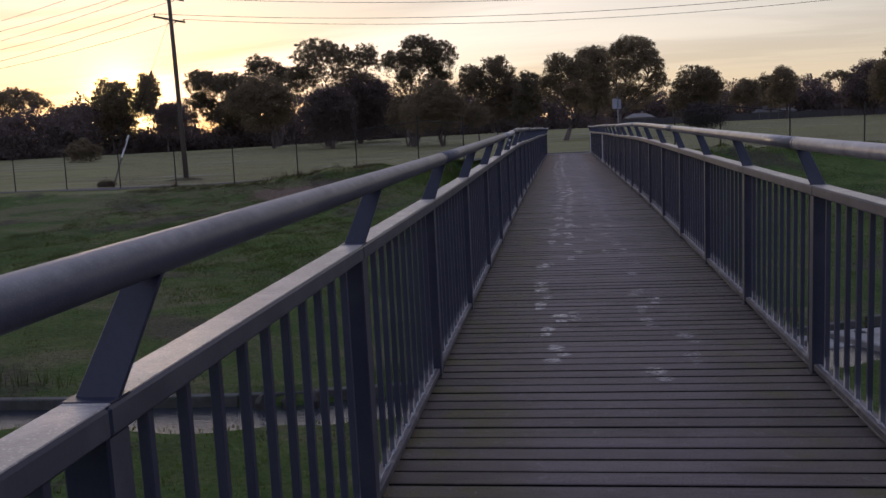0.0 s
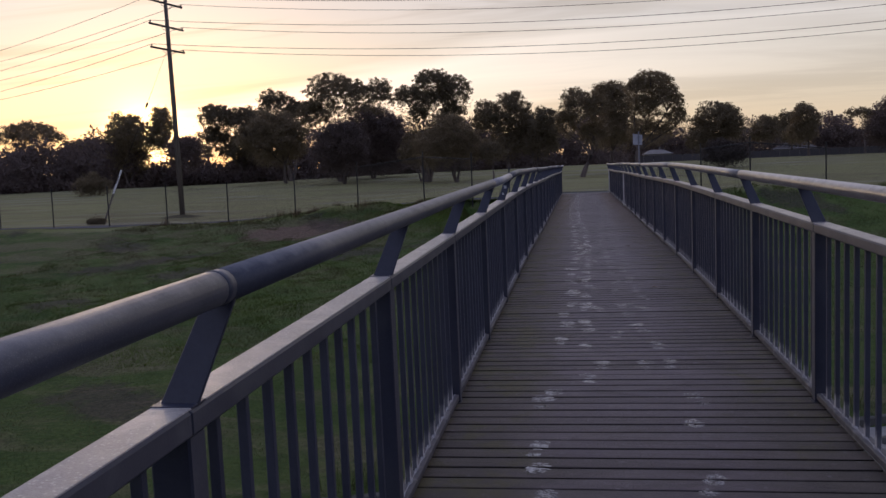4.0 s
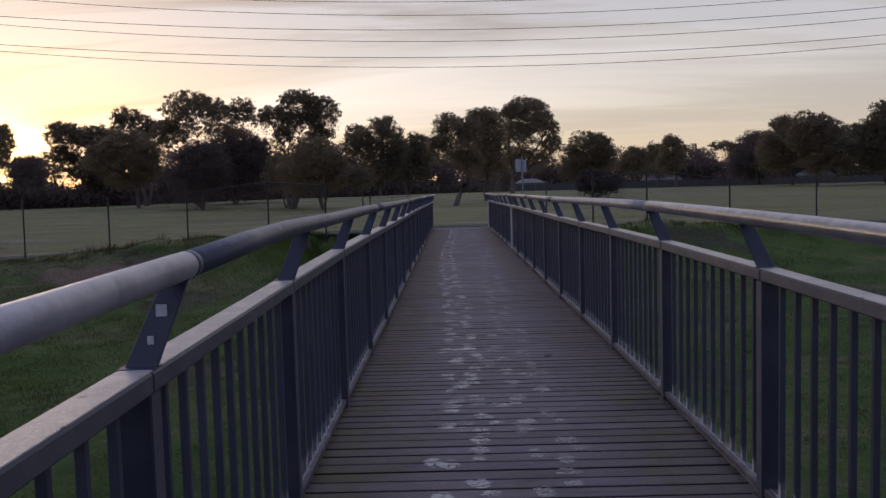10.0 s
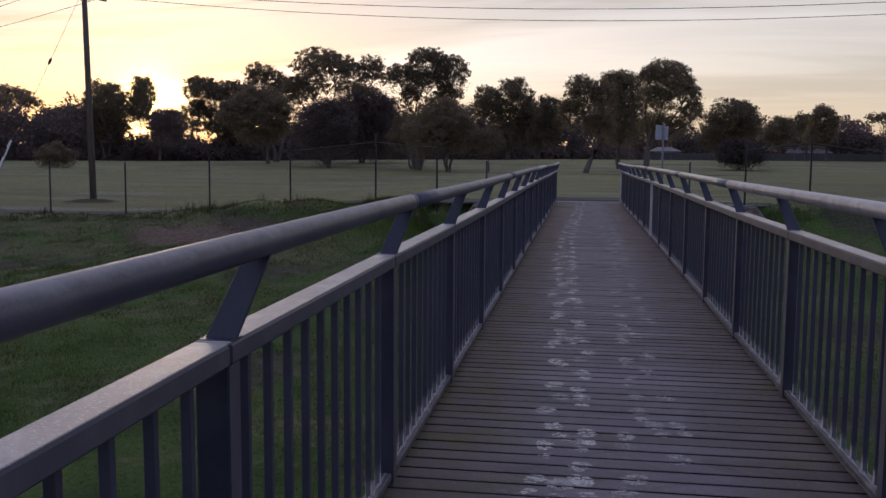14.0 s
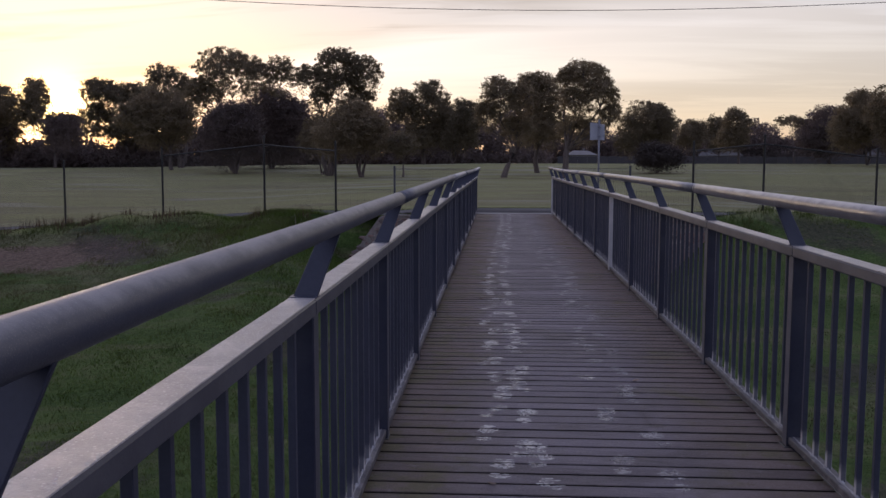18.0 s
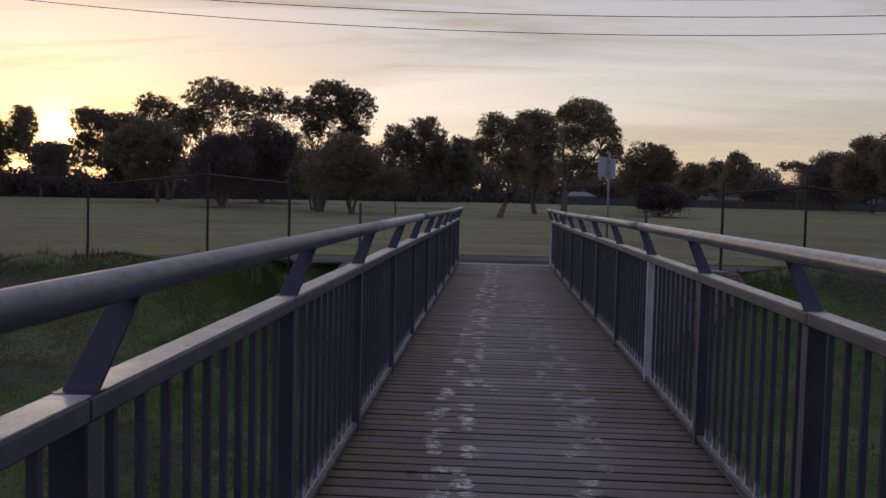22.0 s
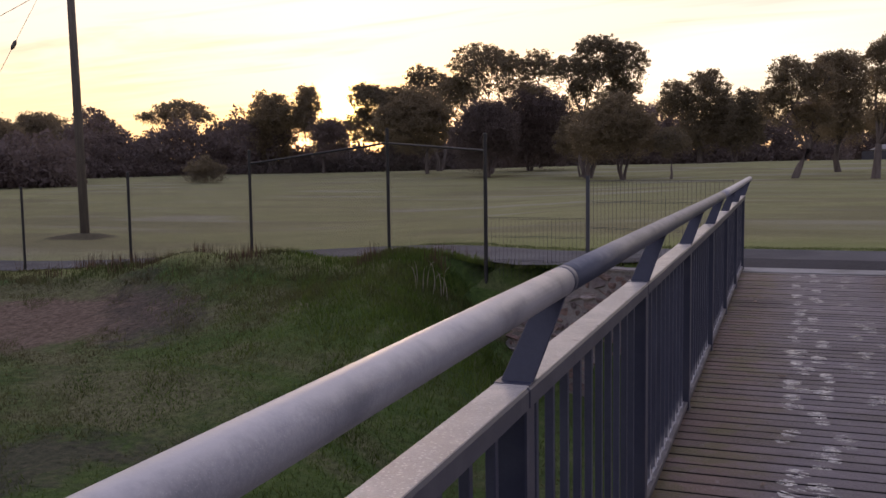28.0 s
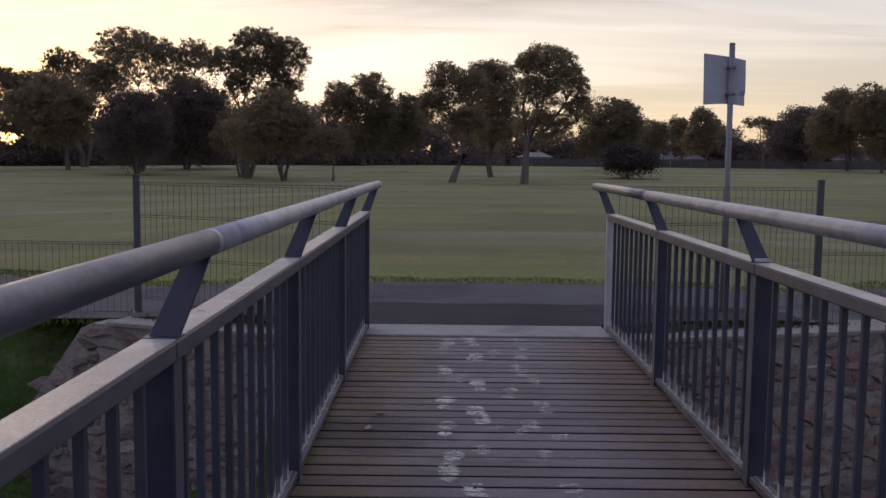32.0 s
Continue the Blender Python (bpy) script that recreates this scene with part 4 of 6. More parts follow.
def make_drops():
    """Beads of dew standing on the flat top of each railing."""
    rng = np.random.default_rng(31)
    for s in (-1, 1):
        n = 9000
        y = rng.uniform(-2.0, END_Y - 0.1, n)
        thick = 0.5 + 0.5 * np.sin(y * 1.7 + 2.0 * np.sin(y * 0.61) + s)
        y = y[rng.random(n) < 0.15 + 0.85 * thick]
        n = len(y)
        x = s * 1.140 + rng.uniform(-0.040, 0.040, n)
        k = np.floor((END_Y - y) / 2.0)
        y0 = END_Y - 2.0 * (k + 1)
        z0 = np.array([deck_z(v) for v in y0])
        z1 = np.array([deck_z(v + 2.0) for v in y0])
        z = z0 + (z1 - z0) * (y - y0) / 2.0 + 1.1080
        r = rng.uniform(0.0016, 0.0050, n)
        ring = [np.stack([x + r * math.cos(a) * 1.15, y + r * math.sin(a), z], -1) for a in [math.pi * q / 3 for q in range(6)]]
        v = np.stack(ring + [np.stack([x, y, z + r * 0.55], -1)], 1).reshape(-1, 3)
        f = np.concatenate([np.stack([np.arange(n) * 7 + q, np.arange(n) * 7 + (q + 1) % 6, np.arange(n) * 7 + 6], -1) for q in range(6)])
        me = raw_mesh("dew_drops", v, f, DROP)
        me.polygons.foreach_set("use_smooth", np.ones(len(f), bool))
        tagged(new("dew_drops", me), "beads of dew standing on the flat top rail", "dew", kind="stuff")


make_drops()


# ---- footprints in the dew ----
def make_prints():
    """Pale prints of shoe soles: ragged bars and ovals, broken by the gaps between boards."""
    for name, mat, trails, label in (
        ("footprint_trail", PRINT, ((-0.38, 0.07, 0.33, 0.10), (-0.37, 0.09, 0.85, 0.08)), "pale shoe prints in the dew on the boards"),
        ("faded_footprint_trail", PRINT_FAINT, ((0.27, 0.08, 0.36, 0.10), (-0.34, 0.22, 0.8, 0.08), (0.25, 0.2, 1.1, 0.08)), "faded older shoe prints in the dew on the boards"),
    ):
        rng = random.Random(len(name))
        bm = bmesh.new()
        pitch = BOARD
        for x0, spread, step, stride in trails:
            y, foot = -3.0, 1
            while y < END_Y - 0.4:
                y += step * rng.uniform(0.55, 1.45)
                foot = -foot
                # the near end is trodden dry and keeps few prints
                if y < 9.0 and rng.random() > (y + 3.0) / 16.0:
                    continue
                fx = x0 + 0.10 * math.sin(y * 0.23 + x0 * 5) + foot * stride + rng.gauss(0, spread * 0.4)
                ang = rng.gauss(0, 0.16) + foot * 0.10
                ca, sa = math.cos(ang), math.sin(ang)
                size = rng.uniform(1.0, 1.28)
                strength = rng.random()
                for part_c, part_l, part_w in ((0.075, 0.165, 0.106), (-0.100, 0.098, 0.082)):
                    if strength < 0.25 and part_c < 0:
                        continue
                    rows = 11 if part_l > 0.1 else 7
                    for r in range(rows):
                        if rng.random() < 0.15:
                            continue
                        t = (r + 0.5) / rows * 2 - 1
                        w = part_w * size * math.sqrt(max(0.02, 1 - abs(t) ** 2.4)) * 0.5
                        cut = rng.random()
                        segs = [(-w, w)] if cut < 0.45 else [(-w, -0.12 * w), (0.15 * w, w)] if cut < 0.8 else [(-w, 0.3 * w)] if cut < 0.9 else [(-0.2 * w, w)]
                        for a, b in segs:
                            a, b = a * rng.uniform(0.75, 1.1), b * rng.uniform(0.75, 1.1)
                            ly = part_c + t * part_l * 0.5
                            lh = part_l / rows * rng.uniform(0.34, 0.52)
                            corners = []
                            for u, v in ((a, ly - lh), ((a + b) / 2, ly - lh * 1.25), (b, ly - lh), (b * 1.04, ly), (b, ly + lh), ((a + b) / 2, ly + lh * 1.2), (a, ly + lh), (a * 1.04, ly)):
                                px, py = fx + u * ca - v * sa, y + u * sa + v * ca
                                corners.append((px, py))
                            yc = sum(c[1] for c in corners) / 8
                            inb = ((DECK_END - yc) / pitch) % 1.0
                            if inb < 0.07 or inb > 0.93:
                                continue
                            bm.faces.new([bm.verts.new((px, py, deck_z(py) + 0.0034)) for px, py in corners])
        thing(name, bm, mat, label, "footprints", kind="stuff")


make_prints()


# ---- creek ----
def make_creek():
    bm = bmesh.new()
    rows = []
    for i in range(101):
        x = -50 + i
        m, h = float(creek_mid(x)), float(creek_half(x)) + 0.15
        rows.append([bm.verts.new((x, m + k * h, FLOOR_Z - 0.22)) for k in (-1, 0, 1)])
    for a, b in zip(rows, rows[1:]):
        for k in range(2):
            bm.faces.new((a[k], b[k], b[k + 1], a[k + 1]))
    thing("water", bm, WATER, "shallow grey creek water in a narrow channel", "water", kind="structure")
    edge = empty("creek_edge", label="low dark mossy concrete edging along the creek", category="kerb")
    for i in range(24):
        x = -30 + 2.5 * i
        rng = random.Random(i)
        y0, y1 = (float(creek_mid(q) + creek_half(q)) for q in (x - 1.25, x + 1.25))
        bm = box((-1.24, -0.07, -0.6), (1.24, 0.12, 0.0 + rng.uniform(-0.03, 0.02)), 0.02)
        p = part("edge_block", bm, MOSSY, edge)
        p.matrix_world = pose(x, (y0 + y1) / 2, FLOOR_Z, 0, 0, math.degrees(math.atan2(y1 - y0, 2.5)))
    rng = random.Random(5)
    for i in range(7):
        x = -5.75 + 0.46 * i if i < 3 else 2.0 + 1.3 * (i - 3)
        y = float(creek_mid(x)) + (float(creek_half(x)) - 0.22 if i < 3 else rng.uniform(-0.8, 0.8))
        wide, tall = (0.15, 0.36) if i < 3 else (0.22, 0.24)
        bm = bmesh.new()
        bmesh.ops.create_icosphere(bm, subdivisions=2, radius=1)
        for v in bm.verts:
            k = 1 + 0.25 * noise.noise(v.co * 1.7 + Vector((i * 3, 0, 0)))
            v.co = Vector((v.co.x * wide * k, v.co.y * wide * 0.9 * k, v.co.z * tall * k))
        thing("boulder", bm, WET_STONE, "dark wet boulder standing in the shallow creek", "rock", "creek boulders", m=pose(x, y, FLOOR_Z - 0.28, 0, 0, i * 40))
    # broken concrete in the bed east of the crossing
    for x, off, w, l in ((4.2, 0.9, 0.7, 1.3), (2.6, -0.9, 0.6, 0.9), (6.8, 0.2, 0.8, 1.4)):
        y = float(creek_mid(x)) + off
        thing("concrete_slab", box((-l, -w, -0.4), (l, w, 0.05), 0.03), CONCRETE, "pale broken concrete slab in the creek bed", "slab", "creek slabs", m=pose(x, y, FLOOR_Z - 0.20, 0, 3, 26))


make_creek()


# ---- abutment of rubble stone ----
def stone_wall(name, p0, p1, z_top, z_bot, end_slope, label):
    """Rubble masonry from p0 to p1; the top slopes down raggedly over the last end_slope metres of its length."""
    a, b = Vector((*p0, 0)), Vector((*p1, 0))
    run = (b - a)
    length = run.length
    d = run.normalized()
    nrm = Vector((d.y, -d.x, 0))
    if nrm.y > 0:
        nrm = -nrm
    wall = empty(name, label=label, category="wall", kind="structure")

    def top_at(t):
        return z_top - max(0.0, t - (length - end_slope)) * 1.3

    bm = bmesh.new()
    cols = [length * i / 36 for i in range(37)]
    front = [[bm.verts.new(a + d * t + nrm * -0.004 + Vector((0, 0, z))) for z in (z_bot, top_at(t) - 0.03)] for t in cols]
    back = [[bm.verts.new(a + d * t - nrm * 0.55 + Vector((0, 0, z))) for z in (z_bot, top_at(t) - 0.03)] for t in cols]
    for i in range(36):
        bm.faces.new((front[i][0], front[i + 1][0], front[i + 1][1], front[i][1]))
        bm.faces.new((back[i + 1][0], back[i][0], back[i][1], back[i + 1][1]))
        bm.faces.new((front[i][1], front[i + 1][1], back[i + 1][1], back[i][1]))
    for i in (0, 36):
        bm.faces.new((front[i][0], front[i][1], back[i][1], back[i][0]))
    bmesh.ops.recalc_face_normals(bm, faces=bm.faces)
    part("core", bm, MORTAR, wall, "grey mortar between the stones")
    rng = random.Random(int(length * 100) + len(name))
    shapes = []
    for k in range(10):
        q = random.Random(50 + k)
        bm = bmesh.new()
        for _ in range(26):
            v = Vector((q.uniform(-1, 1), q.uniform(-1, 1), q.uniform(-1, 1)))
            e = (abs(v.x) ** 6 + abs(v.y) ** 6 + abs(v.z) ** 6) ** (1 / 6)
            bm.verts.new(v / max(e, 0.05) * 0.54)
        hull = bmesh.ops.convex_hull(bm, input=list(bm.verts))
        bmesh.ops.delete(bm, geom=[g for g in hull["geom_interior"] if isinstance(g, bmesh.types.BMVert)], context="VERTS")
        shapes.append(mesh_of(bm, "stone", STONE))
    yaw = math.atan2(d.y, d.x)
    z = z_bot
    while z < z_top - 0.12:
        h = rng.uniform(0.085, 0.165)
        t = rng.uniform(-0.1, 0.05)
        while t < length:
            w = rng.choice((0.10, 0.14, 0.19, 0.25, 0.34)) * rng.uniform(0.85, 1.15)
            tall = h * rng.uniform(0.75, 1.35)
            mid = t + w / 2
            if z + h * 0.6 < top_at(mid) and mid < length:
                c = a + d * mid - nrm * rng.uniform(0.125, 0.165)
                ob = new("stone", shapes[rng.randrange(10)])
                ob.parent = wall
                ob.matrix_world = Matrix.LocRotScale((c.x, c.y, z + h / 2 + rng.uniform(-0.03, 0.03)), Euler((rng.uniform(-0.06, 0.06), rng.uniform(-0.22, 0.22), yaw + rng.uniform(-0.08, 0.08))), (w * 1.06, 0.32, tall))
            t += w
        z += h
    bm = bmesh.new()
    lo = length - end_slope
    ring = []
    for t in (0.0, lo * 0.3, lo * 0.6, lo - 0.28):
        jag = rng.uniform(-0.015, 0.015)
        ring.append([bm.verts.new(a + d * t + nrm * u + Vector((0, 0, z_top + v + jag))) for u, v in ((0.035, -0.035), (0.035, 0.0), (-0.58, 0.0), (-0.58, -0.035))])
    for r0, r1 in zip(ring, ring[1:]):
        for k in range(4):
            bm.faces.new((r0[k], r0[(k + 1) % 4], r1[(k + 1) % 4], r1[k]))
    bm.faces.new(ring[0])
    bm.faces.new(ring[-1][::-1])
    bmesh.ops.recalc_face_normals(bm, faces=bm.faces)
    part("coping", bm, MORTAR, wall, "rough grey mortar coping")
    return wall


stone_wall("wall_west", (-1.22, 44.02), (-5.44, 45.218), -0.09, -3.0, 1.38, "rough wing wall of brown and grey rubble stone")
stone_wall("wall_east", (1.22, 44.02), (6.9, 45.49), -0.08, -3.0, 1.0, "rough wing wall of brown and grey rubble stone")
bm = box((-1.2, 43.80, -2.6), (1.2, 44.25, -0.055), 0.01)
thing("wall_abutment", bm, CONCRETE, "plain concrete abutment below the end of the deck", "wall", kind="structure")


# ---- welded mesh fences at the bridge end ----
def mesh_fence(p0, p1, z0, z1, label, pitch=0.075, rows=(0.02, 0.35, 0.70, 0.97), post_end=None):
    a, b = Vector((*p0, 0)), Vector((*p1, 0))
    length = (b - a).length
    d = (b - a).normalized()
    fence = empty("mesh_fence", label=label, category="fence", group="mesh fences")
    k = int(length / pitch)
    nrm = Vector((-d.y, d.x, 0))
    for i in range(k + 1):
        p = a + d * (length * i / k)
        pts = [p + Vector((0, 0, z0))]
        for f in rows[1:-1]:
            pts.append(p + Vector((0, 0, z0 + f * (z1 - z0))))
        pts += [p + Vector((0, 0, z1 - 0.05)), p + nrm * 0.025 + Vector((0, 0, z1))]
        part("upright_wire", tube(pts, 0.0021, 4), WIRE, fence)
    for f in rows:
        for off in (0.0, 0.012):
            z = z0 + f * (z1 - z0) + off * 2
            part("level_wire", tube([a + nrm * 0.004 + Vector((0, 0, z)), b + nrm * 0.004 + Vector((0, 0, z))], 0.0026, 4), WIRE, fence)
    if post_end is not None:
        x, y, base, top = post_end
        part("post", box((x - 0.03, y - 0.03, base), (x + 0.03, y + 0.03, top), 0.004), MESH_POST, fence, "grey square steel post")
        part("post_cap", box((x - 0.034, y - 0.034, top), (x + 0.034, y + 0.034, top + 0.012), 0.004), MESH_POST, fence)
        part("base_plate", box((x - 0.08, y - 0.08, base), (x + 0.08, y + 0.08, base + 0.012), 0.002), MESH_POST, fence)
        for dx in (-0.055, 0.055):
            part("bolt", tube([(x + dx, y - 0.055, base + 0.01), (x + dx, y - 0.055, base + 0.04)], 0.009, 6), MESH_POST, fence)
    return fence


mesh_fence((-1.28, 44.35), (-3.70, 45.36), 0.05, 1.34, "grey welded mesh fence panel on the stone wall", post_end=(-3.74, 45.40, -0.10, 1.40))
mesh_fence((-3.80, 45.45), (-5.62, 45.55), -0.55, 0.68, "low grey welded mesh panel beside the stone wall")
mesh_fence((1.28, 44.35), (3.54, 45.20), 0.05, 1.36, "grey welded mesh fence panel on the stone wall", post_end=(3.58, 45.24, -0.08, 1.42))
mesh_fence((3.64, 45.28), (5.50, 45.50), -0.25, 1.00, "low grey welded mesh panel beside the stone wall")


# ---- black chain link fences ----
def chain_fence(name, posts, rails, label, mesh_from=0, mesh_to=99, mesh_top=1.9):
    """posts: x, y, base and top height of each; rails: the bays that have a top rail."""
    fence = empty(name, label=label, category="fence", group="chain link fences")
    for x, y, b, t in posts:
        p = part("post", tube([(x, y, b - 0.3), (x, y, t)], 0.036, 10), BLACK_POST, fence)
        part("post_cap", tube([(x, y, t), (x, y, t + 0.02), (x, y, t + 0.035)], [0.041, 0.039, 0.012], 10), BLACK_POST, p)
    for i in rails:
        (x0, y0, _, t0), (x1, y1, _, t1) = posts[i], posts[i + 1]
        part("top_rail", tube([(x0, y0, t0 - 0.28), (x1, y1, t1 - 0.28)], 0.022, 8), BLACK_POST, fence)
    for i in range(len(posts) - 1):
        if not mesh_from <= i < mesh_to:
            continue
        (x0, y0, b0, t0), (x1, y1, b1, t1) = posts[i], posts[i + 1]
        a, b = Vector((x0, y0, 0)), Vector((x1, y1, 0))
        length = (b - a).length
        h0, h1 = t0 - 0.28, t1 - 0.28
        n = int(length / 0.075)
        verts, faces = [], []
        hgt = max(h0 - b0, 0.5)

        def at(u, v):
            p = a.lerp(b, u)
            return Vector((p.x, p.y, (b0 + (b1 - b0) * u) * (1 - v) + (h0 + (h1 - h0) * u) * v))

        nv = hgt / length
        for way in (1, -1):
            for j in range(-int(n * nv) - 1, n + int(n * nv) + 2):
                u0, u1 = j / n, j / n + way * nv
                if u1 == u0:
                    continue
                lo, hi = (0 - u0) / (u1 - u0), (1 - u0) / (u1 - u0)
                lo, hi = min(lo, hi), max(lo, hi)
                s0, s1 = max(0.0, lo), min(1.0, hi)
                if s1 - s0 < 0.02:
                    continue
                p, q = at(u0 + (u1 - u0) * s0, s0), at(u0 + (u1 - u0) * s1, s1)
                k = len(verts)
                w = 0.0012
                side = Vector((0.0, 0.0, w)) + (b - a).normalized() * w * -way
                dep = Vector((0, w, 0))
                verts += [p - side, p + side, p + dep, q - side, q + side, q + dep]
                faces += [(k, k + 1, k + 4, k + 3), (k + 1, k + 2, k + 5, k + 4), (k + 2, k, k + 3, k + 5)]
        me = bpy.data.meshes.new("chain_mesh")
        me.from_pydata(verts, [], faces)
        me.materials.append(CHAIN)
        ob = new("chain_mesh", me)
        ob.parent = fence
        ob["kind"] = "stuff"
    return fence


west = [(-5.62, 45.45, -0.60, 2.16), (-8.41, 47.36, -0.25, 2.40), (-12.13, 47.85, -0.66, 2.02), (-15.69, 47.95, -0.90, 1.55), (-19.85, 48.66, -1.25, 1.20)]
for i in range(1, 10):
    px, py = -19.85 - 3.97 * i, 48.66 + 0.667 * i
    west.append((px, py, land_at(px, py) - 0.02, land_at(px, py) + 2.35))
chain_fence("chain_link_fence", west, (0, 1), "black chain link fence along the grassy bank", mesh_to=6)
east = [(5.55, 45.5, -0.45, 2.16), (8.10, 46.9, -0.40, 2.42), (11.7, 47.0, -0.45, 1.98), (15.6, 47.4, -0.45, 1.95), (19.6, 47.9, -0.45, 1.95), (23.6, 48.5, -0.45, 1.95), (27.6, 49.2, -0.45, 1.95), (31.6, 49.9, -0.45, 1.95)]
chain_fence("chain_link_fence", east, (0, 1), "black chain link fence on the bank beside the path", mesh_to=4)


# ---- sign, seen from behind ----
def make_sign():
    sign = empty("path_sign", Matrix.Translation((2.62, 45.35, -0.05)), label="bent aluminium path sign on a galvanised pole, seen from behind", category="sign")
    part("pole", tube([(0, 0, -0.4), (0, 0, 2.90)], 0.030, 16), POLE_GREY, sign, "galvanised steel pole", smooth=True)
    part("pole_cap", tube([(0, 0, 2.90), (0, 0, 2.915)], [0.032, 0.024], 16), POLE_GREY, sign)
    bm = bmesh.new()
    nx, nz = 10, 10
    grid = []
    for k in range(2):
        layer = []
        for j in range(nz + 1):
            row = []
            for i in range(nx + 1):
                u, v = i / nx * 2 - 1, j / nz
                x = u * 0.225 - 0.045
                y = 0.045 + 0.05 * u * u * (0.4 + 0.6 * v) + (0.03 if u > 0.6 and v < 0.25 else 0.0) * (u - 0.6) / 0.4 + k * 0.003
                z = 2.28 + v * 0.50 - (0.005 + 0.03 * v) * u + (-0.015 * abs(u) if v == 0 else 0)
                row.append(bm.verts.new((x, y, z)))
            layer.append(row)
        grid.append(layer)
    for k, layer in enumerate(grid):
        for j in range(nz):
            for i in range(nx):
                f = (layer[j][i], layer[j][i + 1], layer[j + 1][i + 1], layer[j + 1][i])
                bm.faces.new(f if k == 0 else f[::-1])
    for j in range(nz):
        for i in (0, nx):
            bm.faces.new((grid[0][j][i], grid[0][j + 1][i], grid[1][j + 1][i], grid[1][j][i]))
    for i in range(nx):
        for j in (0, nz):
            bm.faces.new((grid[0][j][i], grid[0][j][i + 1], grid[1][j][i + 1], grid[1][j][i]))
    bmesh.ops.recalc_face_normals(bm, faces=bm.faces)
    part("plate", bm, ALU, sign, "dull bent sheet aluminium back")
    for z in (2.38, 2.66):
        part("clamp", box((-0.045, -0.036, z - 0.015), (0.045, 0.050, z + 0.015), 0.004), POLE_GREY, sign)


make_sign()


# ---- power line ----
ARMS = (10.50, 12.05, 13.62)


def power_pole(x, y, base, arms, yaw, half, label, r=0.19, lean=0.0):
    pole = empty("power_pole", pose(x, y, 0, 0, 0, yaw), label=label, category="power pole", group="power poles")
    top = arms[-1] + 0.75
    part("shaft", tube([(lean, 0, base - 0.5), (lean * 0.5, 0, (base + top) / 2), (0, 0, top)], [r, r * 0.84, r * 0.62], 14), POLE_WOOD, pole, "tall weathered timber shaft", smooth=True)
    for z in arms:
        arm = part("crossarm", box((-0.06, -half, z - 0.16), (0.06, half, z - 0.04), 0.01), ARM_WOOD, pole)
        for yy in (-half + 0.12, half - 0.12):
            part("insulator", tube([(0, yy, z - 0.04), (0, yy, z + 0.02), (0, yy, z + 0.03), (0, yy, z + 0.09), (0, yy, z + 0.12)], [0.035, 0.035, 0.065, 0.06, 0.03], 10), CERAMIC, arm)
        part("brace", tube([(0.07, -half * 0.45, z - 0.12), (0.07, -0.02, z - 0.55), (0.07, half * 0.45, z - 0.12)], 0.016, 6), STEEL, pole)
    return pole


power_pole(-27.75, 59.28, -1.05, ARMS, -11, 1.86, "tall leaning timber power pole with three crossarms on the field", lean=0.35)
power_pole(37.0, 59.6, -0.5, ARMS, -4, 1.86, "tall timber power pole with three crossarms beside the path")
power_pole(-70.5, 77.2, 0.0, (8.35, 9.85, 11.25), 36, 1.85, "timber power pole with three crossarms beyond the field", 0.16)
power_pole(-170.0, 192.0, 1.0, (12.0, 13.6), 40, 1.7, "distant timber power pole among the trees", 0.14)


def wire(a, b, sag, label="thin sagging overhead power wire", r=0.016):
    a, b = Vector(a), Vector(b)
    pts = []
    for i in range(33):
        t = i / 32
        p = a.lerp(b, t)
        p.z -= sag * 4 * t * (1 - t)
        pts.append(p)
    thing("power_line", tube(pts, r, 5), CABLE, label, "cable", "power lines")


def arm_end(x, y, yaw, yy, z):
    c, s = math.cos(math.radians(yaw)), math.sin(math.radians(yaw))
    return (x - s * yy, y + c * yy, z + 0.10)


for k, z in enumerate(ARMS):
    for yy in (-1.74, 1.74):
        wire(arm_end(-27.75, 59.28, -11, yy, z), arm_end(37.0, 59.6, -4, yy, z), 1.72 + 0.06 * k + (0.05 if yy > 0 else 0))
        wire(arm_end(-27.75, 59.28, -11, yy, z), arm_end(-70.5, 77.2, 36, yy, (8.35, 9.85, 11.25)[k]), 0.9)
        wire(arm_end(-70.5, 77.2, 36, yy, (8.35, 9.85, 11.25)[k]), arm_end(-170.0, 192.0, 40, yy, (12.0, 12.0, 13.6)[k]), 2.0)
        wire(arm_end(37.0, 59.6, -4, yy, z), (104.0, 61.0 + yy, z + 0.1), 1.8)

stay = empty("stay_wire", label="guy wire with an egg insulator and a pale guard pole", category="stay wire")
part("cable", tube([(-27.5, 59.2, 11.0), (-30.05, 53.3, -1.1)], 0.010, 5), CABLE, stay)
part("insulator", tube([(-28.40, 57.12, 6.74), (-28.42, 57.07, 6.64), (-28.46, 56.98, 6.45), (-28.48, 56.93, 6.35)], [0.02, 0.075, 0.075, 0.02], 10), CERAMIC, stay)
part("guard", tube([(-29.95, 53.05, -1.35), (-29.65, 53.95, 0.6), (-29.45, 54.6, 1.9)], [0.055, 0.052, 0.05], 8), POLE_WOOD, stay, "weathered guard along the foot of the wire")
part("guard_sleeve", tube([(-29.62, 54.05, 0.8), (-29.38, 54.82, 2.28)], 0.062, 8), WHITE_SLEEVE, stay, "white marker sleeve")


